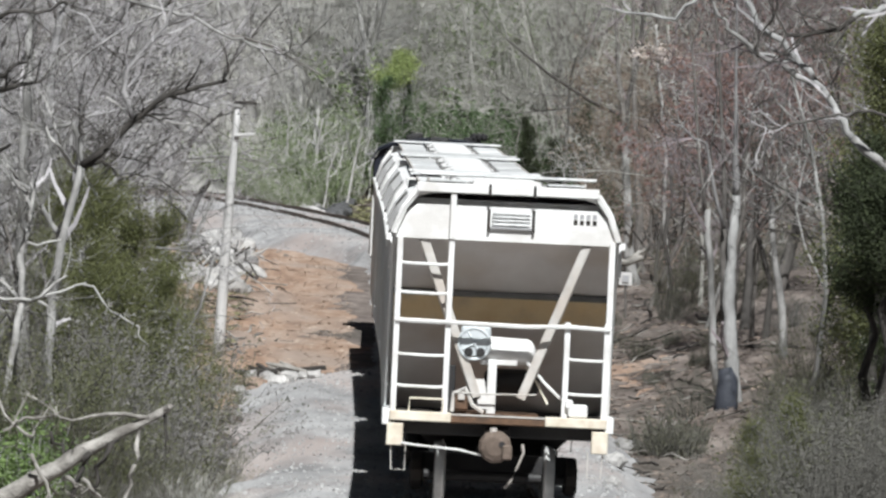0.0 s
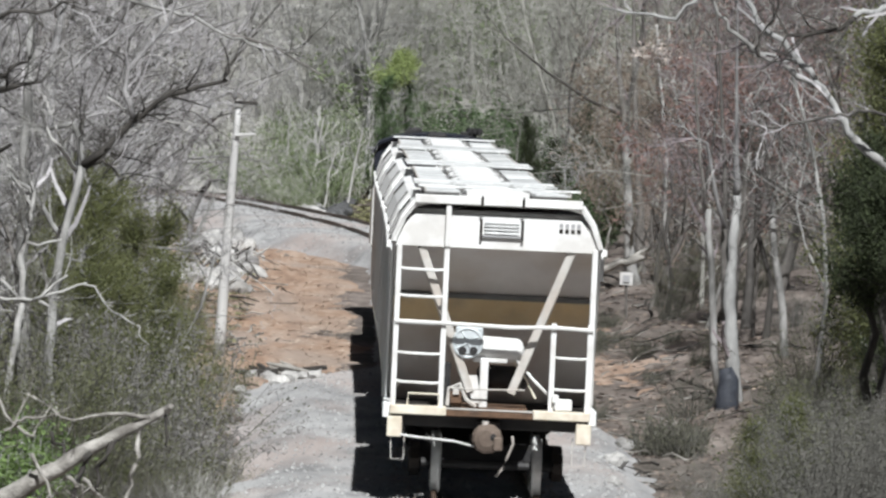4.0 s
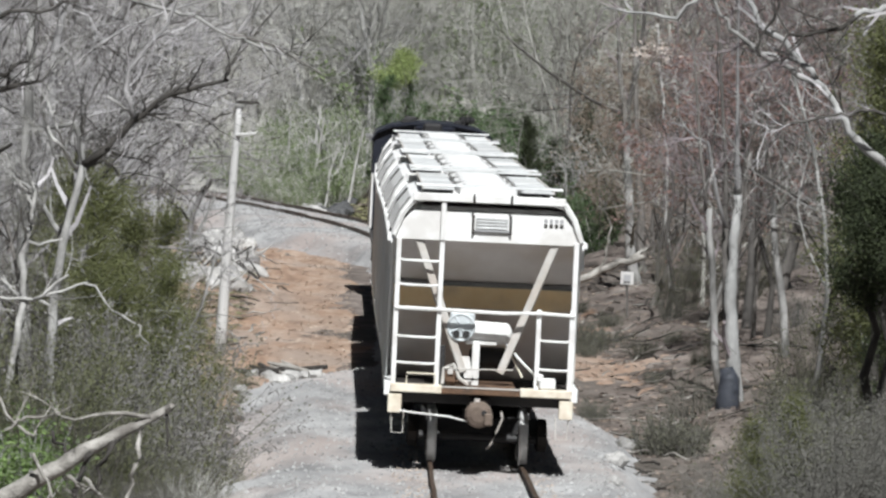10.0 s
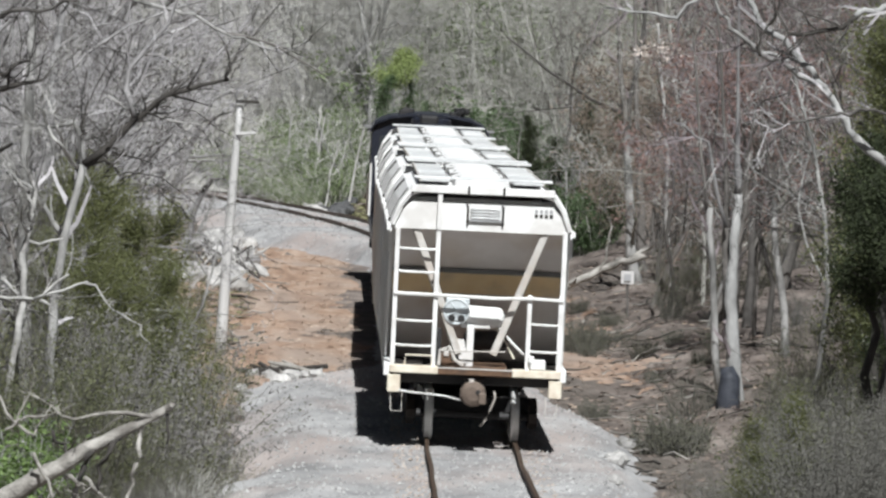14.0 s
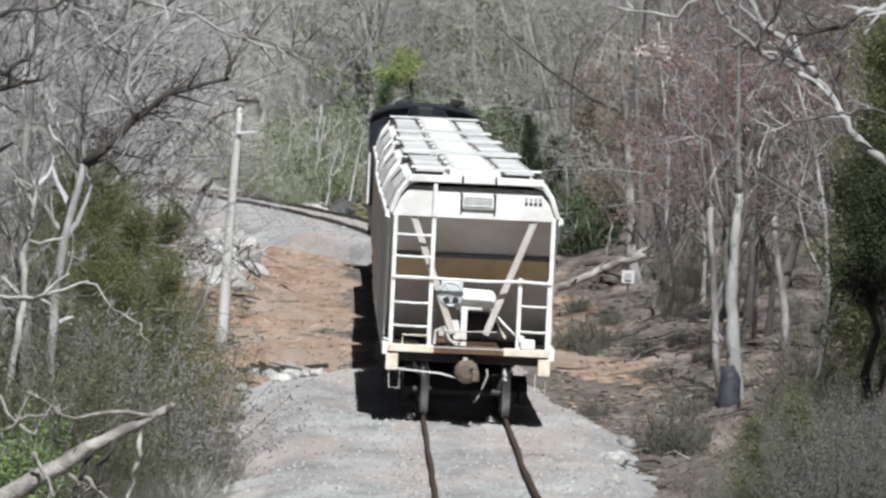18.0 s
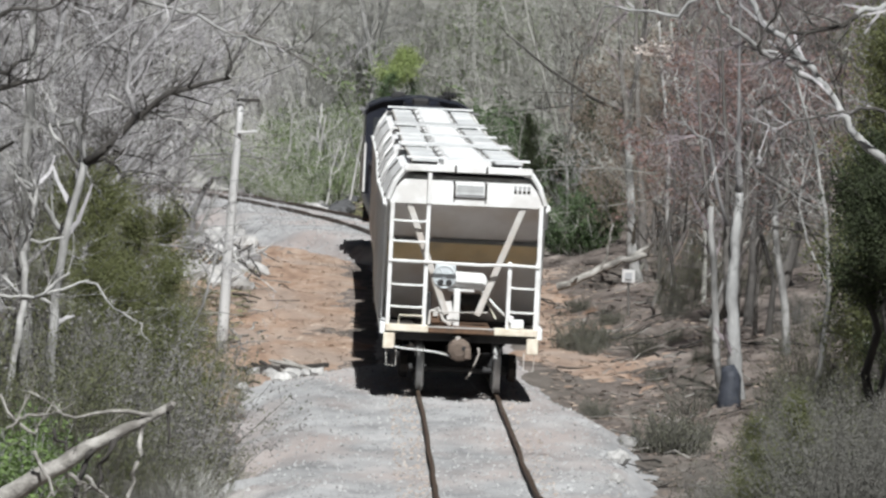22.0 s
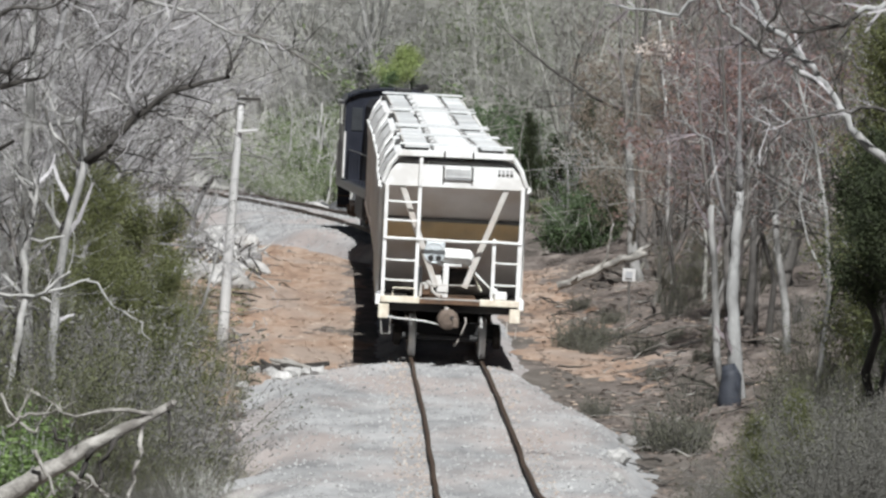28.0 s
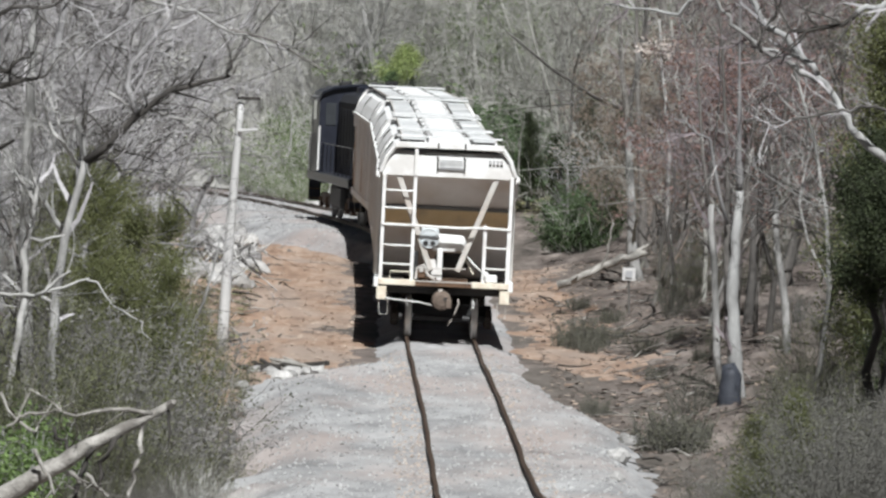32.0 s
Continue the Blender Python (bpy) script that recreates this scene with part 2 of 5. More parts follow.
# ================= mesh helpers =================
class Geo:
    def __init__(self):
        self.v, self.f = [], []

    def add(self, vs, fs):
        k = len(self.v)
        self.v.extend(tuple(p) for p in vs)
        self.f.extend(tuple(i + k for i in q) for q in fs)
        return self

    def box(self, cx, cy, cz, sx, sy, sz, m=None, ch=0.012):
        """A box with chamfered edges."""
        h = (sx / 2, sy / 2, sz / 2)
        c = min(ch, 0.3 * min(h))
        vs, idx = [], {}
        for a in (-1, 1):
            for b in (-1, 1):
                for d in (-1, 1):
                    for k in range(3):
                        s = (a, b, d)
                        p = [s[j] * (h[j] - (0 if j == k else c)) for j in range(3)]
                        idx[(a, b, d, k)] = len(vs)
                        vs.append(p)
        fs = []
        for k in range(3):
            j, i = (k + 1) % 3, (k + 2) % 3
            for s in (-1, 1):
                q = []
                for a, b in ((-1, -1), (1, -1), (1, 1), (-1, 1)):
                    key = [0, 0, 0]
                    key[k], key[j], key[i] = s, a, b
                    q.append(idx[(*key, k)])
                fs.append(q if s > 0 else q[::-1])
            for a in (-1, 1):
                for b in (-1, 1):
                    q = []
                    for e, kk in ((-1, j), (1, j), (1, i), (-1, i)):
                        key = [0, 0, 0]
                        key[k], key[j], key[i] = e, a, b
                        q.append(idx[(*key, kk)])
                    fs.append(q)
        for a in (-1, 1):
            for b in (-1, 1):
                for d in (-1, 1):
                    fs.append([idx[(a, b, d, k)] for k in range(3)])
        off = Vector((cx, cy, cz))
        if m is not None:
            vs = [m @ Vector(p) + off for p in vs]
        else:
            vs = [Vector(p) + off for p in vs]
        return self.add(vs, fs)

    def tube(self, pts, r, n=6, caps=True):
        pts = [Vector(p) for p in pts]
        rs = r if isinstance(r, (list, tuple)) else [r] * len(pts)
        vs, fs = [], []
        ref = Vector((0.31, 0.22, 0.93))
        for i, p in enumerate(pts):
            d = (pts[min(i + 1, len(pts) - 1)] - pts[max(i - 1, 0)])
            d = d.normalized() if d.length > 1e-9 else Vector((0, 0, 1))
            a = d.cross(ref)
            if a.length < 0.1:
                a = d.cross(Vector((1, 0, 0)))
            a.normalize()
            b = d.cross(a)
            for k in range(n):
                t = 2 * math.pi * k / n
                vs.append(p + (a * math.cos(t) + b * math.sin(t)) * rs[i])
            if i:
                o = (i - 1) * n
                for k in range(n):
                    fs.append((o + k, o + (k + 1) % n, o + n + (k + 1) % n, o + n + k))
        if caps:
            fs.append(tuple(range(n))[::-1])
            fs.append(tuple(range(len(vs) - n, len(vs))))
        return self.add(vs, fs)

    def prism(self, prof, y0, y1):
        """A closed outline of (x, z) drawn along y."""
        n = len(prof)
        vs = [(x, y0, z) for x, z in prof] + [(x, y1, z) for x, z in prof]
        fs = [(i, (i + 1) % n, n + (i + 1) % n, n + i) for i in range(n)]
        fs += [tuple(range(n))[::-1], tuple(range(n, 2 * n))]
        return self.add(vs, fs)

    def slab(self, quad, thick):
        """A plate of the given thickness behind four corners."""
        q = [Vector(p) for p in quad]
        nn = (q[1] - q[0]).cross(q[3] - q[0]).normalized() * thick
        vs = q + [p + nn for p in q]
        return self.add(vs, [(0, 1, 2, 3), (7, 6, 5, 4), (0, 4, 5, 1), (1, 5, 6, 2), (2, 6, 7, 3), (3, 7, 4, 0)])

    def disc(self, c, axis, r, thick, n=20):
        c, axis = Vector(c), Vector(axis).normalized()
        return self.tube([c - axis * thick / 2, c - axis * thick * .4, c + axis * thick * .4, c + axis * thick / 2],
                         [r * .95, r, r, r * .95], n)


def mesh_of(name, geo, material, smooth=False):
    me = bpy.data.meshes.new(name)
    me.from_pydata(geo.v, [], geo.f)
    if len(geo.f) < 3000:
        bm = bmesh.new()
        bm.from_mesh(me)
        bmesh.ops.recalc_face_normals(bm, faces=bm.faces)
        bm.to_mesh(me)
        bm.free()
    if smooth:
        me.polygons.foreach_set("use_smooth", [True] * len(me.polygons))
    me.materials.append(material)
    return me


def part(name, geo, material, parent, label="", smooth=False, at=None):
    ob = new(name, mesh_of(name, geo, material, smooth))
    ob.parent = parent
    if at is not None:
        ob.matrix_basis = at
    if label:
        ob["label"] = label
    if name in ("branchwork", "stem_clump", "twig_spray", "crown", "foliage"):
        ob["kind"] = "stuff"
    return ob


def thing(name, label, category, group="", at=None, kind=""):
    e = tagged(new(name), label, category, group, kind)
    if at is not None:
        e.matrix_basis = at
    return e


# ================= the line of the track =================
NODE_Y = [95, 110, 125, 140, 155, 170, 190, 210, 230, 250, 275, 310]
NODE_X = [.927, .816, .692, .496, .246, .033, -.159, -.504, -1.084, -2.786, -6.091, -12.72]
NODE_Z = [.415, .007, -.019, .223, .489, .726, 1.013, 1.598, 2.215, 2.53, 2.817, 3.237]


def spline(xs, ys):
    n = len(xs)
    h = np.diff(xs)
    a, b = np.zeros((n, n)), np.zeros(n)
    a[0, 0] = a[-1, -1] = 1
    for i in range(1, n - 1):
        a[i, i - 1], a[i, i], a[i, i + 1] = h[i - 1], 2 * (h[i - 1] + h[i]), h[i]
        b[i] = 6 * ((ys[i + 1] - ys[i]) / h[i] - (ys[i] - ys[i - 1]) / h[i - 1])
    m = np.linalg.solve(a, b)
    xs, ys = np.array(xs, float), np.array(ys, float)

    def f(x):
        x = np.asarray(x, float)
        c = np.clip(x, xs[0], xs[-1])
        i = np.clip(np.searchsorted(xs, c) - 1, 0, n - 2)
        w = xs[i + 1] - xs[i]
        p, q = (xs[i + 1] - c) / w, (c - xs[i]) / w
        v = p * ys[i] + q * ys[i + 1] + ((p ** 3 - p) * m[i] + (q ** 3 - q) * m[i + 1]) * w * w / 6
        s0 = (ys[1] - ys[0]) / h[0] - h[0] * m[1] / 6
        s1 = (ys[-1] - ys[-2]) / h[-1] + h[-1] * m[-2] / 6
        return v + np.where(x < xs[0], (x - xs[0]) * s0, 0) + np.where(x > xs[-1], (x - xs[-1]) * s1, 0)
    return f


track_x, track_z = spline(NODE_Y, NODE_X), spline(NODE_Y, NODE_Z)
LINE_Y = np.arange(60.0, 380.01, 0.5)
LINE = np.stack([track_x(LINE_Y), LINE_Y, track_z(LINE_Y)], 1)
LINE_S = np.r_[0, np.cumsum(np.linalg.norm(np.diff(LINE, axis=0), axis=1))]
LINE_S -= np.interp(95.0, LINE_Y, LINE_S)


def on_line(s):
    return Vector([float(np.interp(s, LINE_S, LINE[:, k])) for k in range(3)])


# how far the rear of the train has gone along the line
GONE = spline([0, 3, 6, 9, 13, 16.5, 20, 24, 28, 30, 32], [6.18, 12.72, 18.76, 24.31, 31.65, 38.29, 45.33, 53.96, 63.29, 68.32, 73.73])


def ride(s, w0, w1):
    """The pose of a vehicle whose rear is at s and whose trucks stand w0 and w1 ahead of it."""
    a, b = on_line(s + w0), on_line(s + w1)
    f = (b - a).normalized()
    r = f.cross(Vector((0, 0, 1))).normalized()
    u = r.cross(f)
    o = a - f * w0
    return Matrix(((r.x, f.x, u.x, o.x), (r.y, f.y, u.y, o.y), (r.z, f.z, u.z, o.z), (0, 0, 0, 1)))


# ================= ground =================
def smooth_step(a, b, x):
    t = np.clip((x - a) / (b - a), 0, 1)
    return t * t * (3 - 2 * t)


def shoulder(y):
    """Width of crushed stone to the left and right of the track's middle."""
    left = 4.6 - 0.45 * (1 - smooth_step(108, 128, y)) - 3.1 * smooth_step(151, 162, y) + 3.2 * smooth_step(222, 242, y)
    right = 3.3 - 1.5 * smooth_step(140, 160, y)
    return left, right


def ground_z(x, y):
    x, y = np.asarray(x, float), np.asarray(y, float)
    d = x - track_x(y)
    base = track_z(y) - 0.62 + 0.32 * smooth_step(150, 160, y) * (1 - smooth_step(212, 228, y))
    right = 0.16 * np.clip(d - 2.6, 0, 40) * smooth_step(2.6, 6, d)
    left = 0.03 * np.clip(-d - 4, 0, 40)
    hill = 17 * smooth_step(285, 360, y + 0.3 * np.abs(x + 4)) + 0.35 * np.clip(y - 360, 0, 60)
    lump = 0.13 * np.sin(x * 1.7 + y * .31) * np.sin(y * .83 - x * .6) + 0.07 * np.sin(x * 4.1 + 1) * np.sin(y * 2.3)
    lump = lump * smooth_step(2.4, 4.2, np.abs(d))
    return base + right + left + hill + lump


def build_sheet(name, xs_of, ys, z_of, material, label, category, kind="structure", smooth=True):
    g = Geo()
    n = None
    for y in ys:
        xs = xs_of(y)
        n = len(xs)
        z = z_of(np.array(xs), np.full(n, y))
        g.v.extend((float(x), float(y), float(c)) for x, c in zip(xs, z))
    for j in range(len(ys) - 1):
        for i in range(n - 1):
            a = j * n + i
            g.f.append((a, a + 1, a + n + 1, a + n))
    ob = new(name, mesh_of(name, g, material, smooth))
    return tagged(ob, label, category, kind=kind)


def spread_x(y):
    c = float(track_x(y))
    near = np.arange(-16, 16.01, 0.4)
    return np.r_[[-2500, -900, -300, -120, -60, -40, -28, -21], near, [21, 28, 40, 60, 120, 300, 900, 2500]] + c


ys_ground = np.r_[[-2500, -600, -150, -30, 20, 50], np.arange(70, 300, 0.7), np.arange(300, 420, 4), [450, 600, 1200, 2500]]
build_sheet("ground", spread_x, ys_ground, ground_z, M_GROUND, "leaf-littered clay ground rising into a wooded hillside", "ground")



def ragged(x, y, k=1.0):
    return np.array([noise.noise(Vector((float(p) * .55 * k, float(q) * .16 * k, 3.7))) + .5 * noise.noise(Vector((float(p) * 1.7 * k, float(q) * .6 * k, 9.1))) for p, q in zip(x, y)])


def ballast_z(x, y):
    d = x - track_x(y)
    left, right = shoulder(y)
    lo = np.where(d < 0, left, right)
    q = np.abs(d) / lo
    top = track_z(y) - 0.15
    g = ground_z(x, y)
    q = q + .12 * ragged(x, y, 1.6) * smooth_step(.55, .9, q)
    z = top - (top - g) * smooth_step(0.58, .95, q)
    return z + 0.02 * np.sin(x * 9 + y * 3) * np.sin(y * 5 - x * 2) * (np.abs(np.abs(d) - .75) > .25) + np.where(q > .93, -.12 * np.clip((q - .93) / .07, 0, 1), .015)


build_sheet("hillside", lambda y: np.linspace(-90, 90, 60), np.r_[np.arange(292, 420, 3.0), [450, 520]], lambda x, y: ground_z(x, y) + .06, M_HILL, "wooded hillside floor of grey-brown litter", "hillside")


def ballast_x(y):
    left, right = shoulder(y)
    u = np.r_[np.linspace(-1.1, -.05, 26) * left, np.linspace(0, 1.1, 24) * right]
    wob = 0.25 * math.sin(y * .7) * math.sin(y * .23)
    u = u * np.where(np.abs(u) > 1.6, 1 + wob * .3, 1)
    return u + float(track_x(y))


build_sheet("ballast", ballast_x, np.arange(70, 330, 0.45), ballast_z, M_BALLAST, "bed of pale crushed stone under the railway track", "ballast")


def clay_z(x, y):
    """Runs out under the leaf litter in a ragged edge."""
    d = x - track_x(y)
    inside = np.where(d < 0, np.minimum(-1.4 - d, d + 7.6), np.minimum(d - 1.3, 4.4 - d)) * .45
    inside = np.minimum(inside, np.minimum(y - np.where(d < 0, 143, 154), 238 - y) * .09)
    return ground_z(x, y) + np.clip(.05 * (inside - .35 + .8 * ragged(x, y)), -.12, .04)


def clay_left(y):
    return float(track_x(y)) + np.linspace(-7.6, -1.4, 30)


def clay_right(y):
    return float(track_x(y)) + np.linspace(1.3, 6.2, 24)


build_sheet("clay_bank", clay_left, np.arange(143, 238, 0.6), clay_z, M_CLAY, "bare orange clay strewn with dead leaves", "soil")
build_sheet("clay_bank", clay_right, np.arange(143, 222, 0.6), clay_z, M_CLAY, "bare orange clay strewn with dead leaves", "soil")

# ---- track: two rails on ties
railway = thing("railway_track", "single railway track with rusted brown rails on buried ties", "railway track", kind="structure")
for side in (-1, 1):
    g = Geo()
    prof = [(-.07, -.17), (.07, -.17), (.07, -.155), (.012, -.135), (.012, -.045), (.036, -.035), (.036, -.004), (.028, 0), (-.028, 0),
            (-.036, -.004), (-.036, -.035), (-.012, -.045), (-.012, -.135), (-.07, -.155)]
    n = len(prof)
    cnt = 0
    for y in np.arange(62, 350, 1.0):
        p = Vector((float(track_x(y)), y, float(track_z(y))))
        q = Vector((float(track_x(y + .5)), y + .5, float(track_z(y + .5))))
        f = (q - p).normalized()
        r = f.cross(Vector((0, 0, 1))).normalized()
        sway = 0.012 * math.sin(y * .52 + side) * math.sin(y * .19)
        dip = -0.03 * abs(math.sin(y * math.pi / 11.9 + .5 * side)) ** 6
        for px, pz in prof:
            g.v.append(tuple(p + r * (side * .752 + px + sway) + Vector((0, 0, pz + dip))))
        if cnt:
            o = (cnt - 1) * n
            g.f.extend((o + k, o + (k + 1) % n, o + n + (k + 1) % n, o + n + k) for k in range(n))
        cnt += 1
    part("rail", g, M_RAIL, railway)


# ================= the train =================
PITCH = 17.0        # car length over couplers
W0, W1 = 2.2, 13.8  # truck centres from the car's rear end
CAR_L = 16.0


def wheelset(parent, x0, y0, r=0.42):
    """An axle with two wheels, turning about its own middle."""
    ax = part("wheelset", Geo().tube([(-.95, 0, 0), (.95, 0, 0)], .075, 10), M_BLACK, parent, at=pose(x0, y0, r))
    for s in (-1, 1):
        g = Geo().tube([(s * .66, 0, 0), (s * .685, 0, 0), (s * .70, 0, 0), (s * .715, 0, 0), (s * .81, 0, 0), (s * .815, 0, 0)],
                       [r * .9, r + .025, r + .028, r + .002, r - .006, r * .9], 28)
        me = mesh_of("wheel", g, M_BLACK, True)
        me.materials.append(M_TREAD)
        for p in me.polygons:
            c = p.center
            rad = math.hypot(c.y, c.z)
            if rad > r * .95:
                p.material_index = 1
        w = new("wheel", me)
        w.parent = ax
        w["label"] = "steel wheel with a polished tread"
    return ax


def truck(parent, y0, wheels):
    t = part("truck", Geo().box(0, 0, .56, 2.2, .42, .3).box(0, 0, .75, .5, .5, .14), M_BLACK, parent, "dark steel truck with two axles", at=pose(0, y0, 0))
    for s in (-1, 1):
        g = Geo()
        prof = [(-1.05, .48), (-.8, .62), (-.35, .70), (.35, .70), (.8, .62), (1.05, .48), (1.05, .34), (.78, .34), (.42, .2), (-.42, .2), (-.78, .34), (-1.05, .34)]
        n = len(prof)
        vs = [(s * .98, y, z) for y, z in prof] + [(s * 1.12, y, z) for y, z in prof]
        g.add(vs, [(i, (i + 1) % n, n + (i + 1) % n, n + i) for i in range(n)] + [tuple(range(n)), tuple(range(n, 2 * n))])
        part("side_frame", g, M_UNDER, t)
        for k in (-.14, .14):
            part("spring", Geo().tube([(s * 1.05, k, .24), (s * 1.05, k, .56)], .1, 10), M_UNDER, t)
    for k in (-.86, .86):
        wheels.append(wheelset(t, 0, k))
    return t


ROOF = [(-1.55, 3.56), (-1.53, 3.70), (-1.40, 3.98), (-1.24, 4.20), (-1.05, 4.26), (0, 4.32), (1.05, 4.26), (1.24, 4.20), (1.40, 3.98), (1.53, 3.70), (1.55, 3.56)]


def ladder(car, name, x0, x1, y, z0, z1, rungs, label=""):
    g = Geo().box(x0, y, (z0 + z1) / 2, .078, .06, z1 - z0)
    lad = part(name, g, M_WHITE, car, label or "white steel ladder")
    part("stile", Geo().box(x1, y, (z0 + z1) / 2, .078, .06, z1 - z0), M_WHITE, lad)
    for z in rungs:
        part("rung", Geo().tube([(x0, y, z + .01), (x0 * .8 + x1 * .2, y - .03, z), (x0 * .2 + x1 * .8, y - .03, z - .005), (x1, y, z + .005)], .022, 6), M_WHITE, lad)
    return lad


def hopper_end(car, rear):
    """End gear of the car; rear=True has the brake."""
    f = Matrix.Identity(4) if rear else Matrix.Translation((0, CAR_L, 0)) @ Matrix.Rotation(math.pi, 4, "Z")
    made = []

    def p(name, g, m, label="", smooth=False, under=None):
        ob = part(name, g, m, under or car, label, smooth)
        if under is None:
            ob.matrix_basis = f
        made.append(ob)
        return ob
    # end header under the roof, set back below the roof's lip
    top = [(-1.5, 3.6), (-1.5, 3.72), (-1.36, 3.93), (-1.2, 4.06), (1.2, 4.06), (1.36, 3.93), (1.5, 3.72), (1.5, 3.6)]
    p("header_panel", Geo().prism(top, .2, .42), M_WHITE, "white end panel below the roof lip")
    p("recess_sheet", Geo().prism([(-1.49, 3.62), (-1.49, 3.7), (-1.36, 3.95), (-1.21, 4.14), (1.21, 4.14), (1.36, 3.95), (1.49, 3.7), (1.49, 3.62)], .45, .5), M_WHITE)
    # lip of the roof
    p("roof_lip", Geo().box(0, .16, 4.285, 2.44, .18, .13), M_WHITE, "white roof lip over the end")
    p("cross_walk", Geo().box(0, .75, 4.475, 2.36, .9, .03), M_GRATE, "grey steel cross walkway at the roof end")
    for s in (-1, 1):
        p("lip_arm", Geo().tube([(s * 1.2, .14, 4.26), (s * 1.38, .16, 4.0), (s * 1.5, .18, 3.66)], [.055, .05, .045], 6), M_WHITE)
    # end of the hatch walk: bracket and slatted step
    st = p("roof_step", Geo().box(.06, .17, 3.78, .56, .05, .03), M_MARK, "grey slatted step in the end panel")
    for k in range(4):
        part("slat", Geo().box(.06, .16, 3.83 + .05 * k, .5, .04, .03), M_GRATE, st)
    for k in (-.24, .36):
        part("bracket", Geo().box(k, .17, 3.88, .035, .08, .3), M_UNDER, st)
        part("bracket", Geo().box(k, .05, 4.28, .035, .05, .16), M_UNDER, st)
    # slope sheet: upper face, rusty band coloured lighter for ground bounce, lower face
    p("slope_sheet", Geo().slab([(-1.46, .42, 3.62), (1.46, .42, 3.62), (1.46, 1.35, 2.92), (-1.46, 1.35, 2.92)], .02), M_SHEET, "dusty grey slope sheet")
    p("stiffener", Geo().box(0, 1.34, 2.88, 2.92, .1, .08), M_SHADE)
    p("rusty_sheet", Geo().slab([(-1.46, 1.4, 2.85), (1.46, 1.4, 2.85), (1.46, 1.62, 2.48), (-1.46, 1.62, 2.48)], .02), M_RUSTBAND, "rust-brown lower slope sheet, lightened for ground bounce")
    p("lower_sheet", Geo().slab([(-1.46, 1.62, 2.48), (1.46, 1.62, 2.48), (1.46, 2.72, 1.3), (-1.46, 2.72, 1.3)], .02), M_SHEET)
    for s in (-1, 1):
        p("gusset", Geo().slab([(s * 1.47, .4, 3.62), (s * 1.47, 2.8, 3.62), (s * 1.47, 2.8, 1.3), (s * 1.47, 2.5, 1.3)], .02), M_GREY)
        # braces, their partial shade put into the duller paint
        a, b = Vector((s * 1.1, .3, 3.6)), Vector((s * .3, .42, 1.5))
        d = b - a
        m = d.to_track_quat("Z", "Y").to_matrix()
        p("brace", Geo().box(*((a + b) / 2), .125, .125, d.length, m), M_DUSTY)
        p("stirrup_bracket", Geo().box(s * 1.37, .1, .97, .22, .16, .3), M_CREAM, "cream sill step bracket")
        p("stirrup", Geo().tube([(s * 1.42, .1, .85), (s * 1.40, .08, .5), (s * 1.22, .08, .5), (s * 1.22, .1, .85)], .01, 5), M_DUSTY)
    # platform
    # sill is coloured black for the shade of the open draft gear
    p("end_sill", Geo().box(0, .52, 1.08, 2.86, .16, .2), M_BLACK, "end sill blackened for the shade around the draft gear")
    cap = p("sill_cap", Geo().box(0, .22, 1.2, 1.3, .3, .1), M_RUST, "rusted sill cap")
    part("cap_edge", Geo().box(0, .1, 1.262, 1.28, .08, .024), M_DUSTY, cap)
    p("platform", Geo().box(-1.04, .2, 1.22, .82, .42, .13), M_CREAM, "cream end platform")
    p("platform", Geo().box(1.04, .2, 1.22, .82, .42, .13), M_CREAM, "cream end platform")
    # unseen decks added to shade the truck, gapped to let sun onto the wheels
    p("platform_deck", Geo().box(0, 1.55, 1.27, 1.1, 2.4, .05), M_RUST)
    for s in (-1, 1):
        p("side_deck", Geo().box(s * 1.17, 1.55, 1.262, .58, 2.3, .05), M_UNDER)
    # ladders and rails
    l1 = ladder(car, "end_ladder", -1.41, -.72, .16, 1.25, 3.62, (1.62, 2.04, 2.48, 2.87, 3.26), "white end ladder reaching the roof")
    l1.matrix_basis = f
    part("stile", Geo().box(-.72, .13, 3.95, .078, .06, .7), M_WHITE, l1)
    l2 = ladder(car, "short_ladder", .88, 1.41, .16, 1.25, 2.56, (1.6, 2.06), "short white ladder beside the platform")
    l2.matrix_basis = f
    p("corner_post", Geo().box(1.43, .18, 2.4, .085, .08, 2.5), M_WHITE)
    p("handrail", Geo().tube([(-1.43, .12, 2.5), (-.5, .1, 2.49), (.3, .1, 2.475), (.9, .1, 2.5), (1.45, .12, 2.48)], .03, 6), M_WHITE)
    p("low_grab_iron", Geo().tube([(-1.2, .1, 1.28), (-1.19, .06, 1.46), (-.74, .06, 1.46), (-.74, .1, 1.28)], .016, 5), M_CREAM)
    # coupler
    c = p("coupler", Geo().box(0, -.05, .86, .26, .6, .24), M_COUPLER, "rust-brown coupler")
    part("knuckle", Geo().tube([(-.02, -.26, .87), (-.02, -.3, .87), (-.03, -.44, .87), (-.03, -.52, .87), (-.03, -.55, .87)], [.17, .215, .225, .19, .12], 11), M_COUPLER, c)
    part("knuckle_pin", Geo().tube([(-.06, -.44, 1.06), (-.06, -.44, 1.12)], .05, 8), M_DUSTY, c)
    # black disc for the dark inside of the pin hole
    part("pin_hole", Geo().disc((.06, -.552, .9), (0, 1, 0), .045, .02, 10), M_BLACK, c)
    part("knuckle_jaw", Geo().box(.13, -.58, .8, .13, .16, .2, ch=.05), M_COUPLER, c)
    p("draft_sill", Geo().box(0, 3.2, .92, .34, 6.0, .36), M_BLACK)
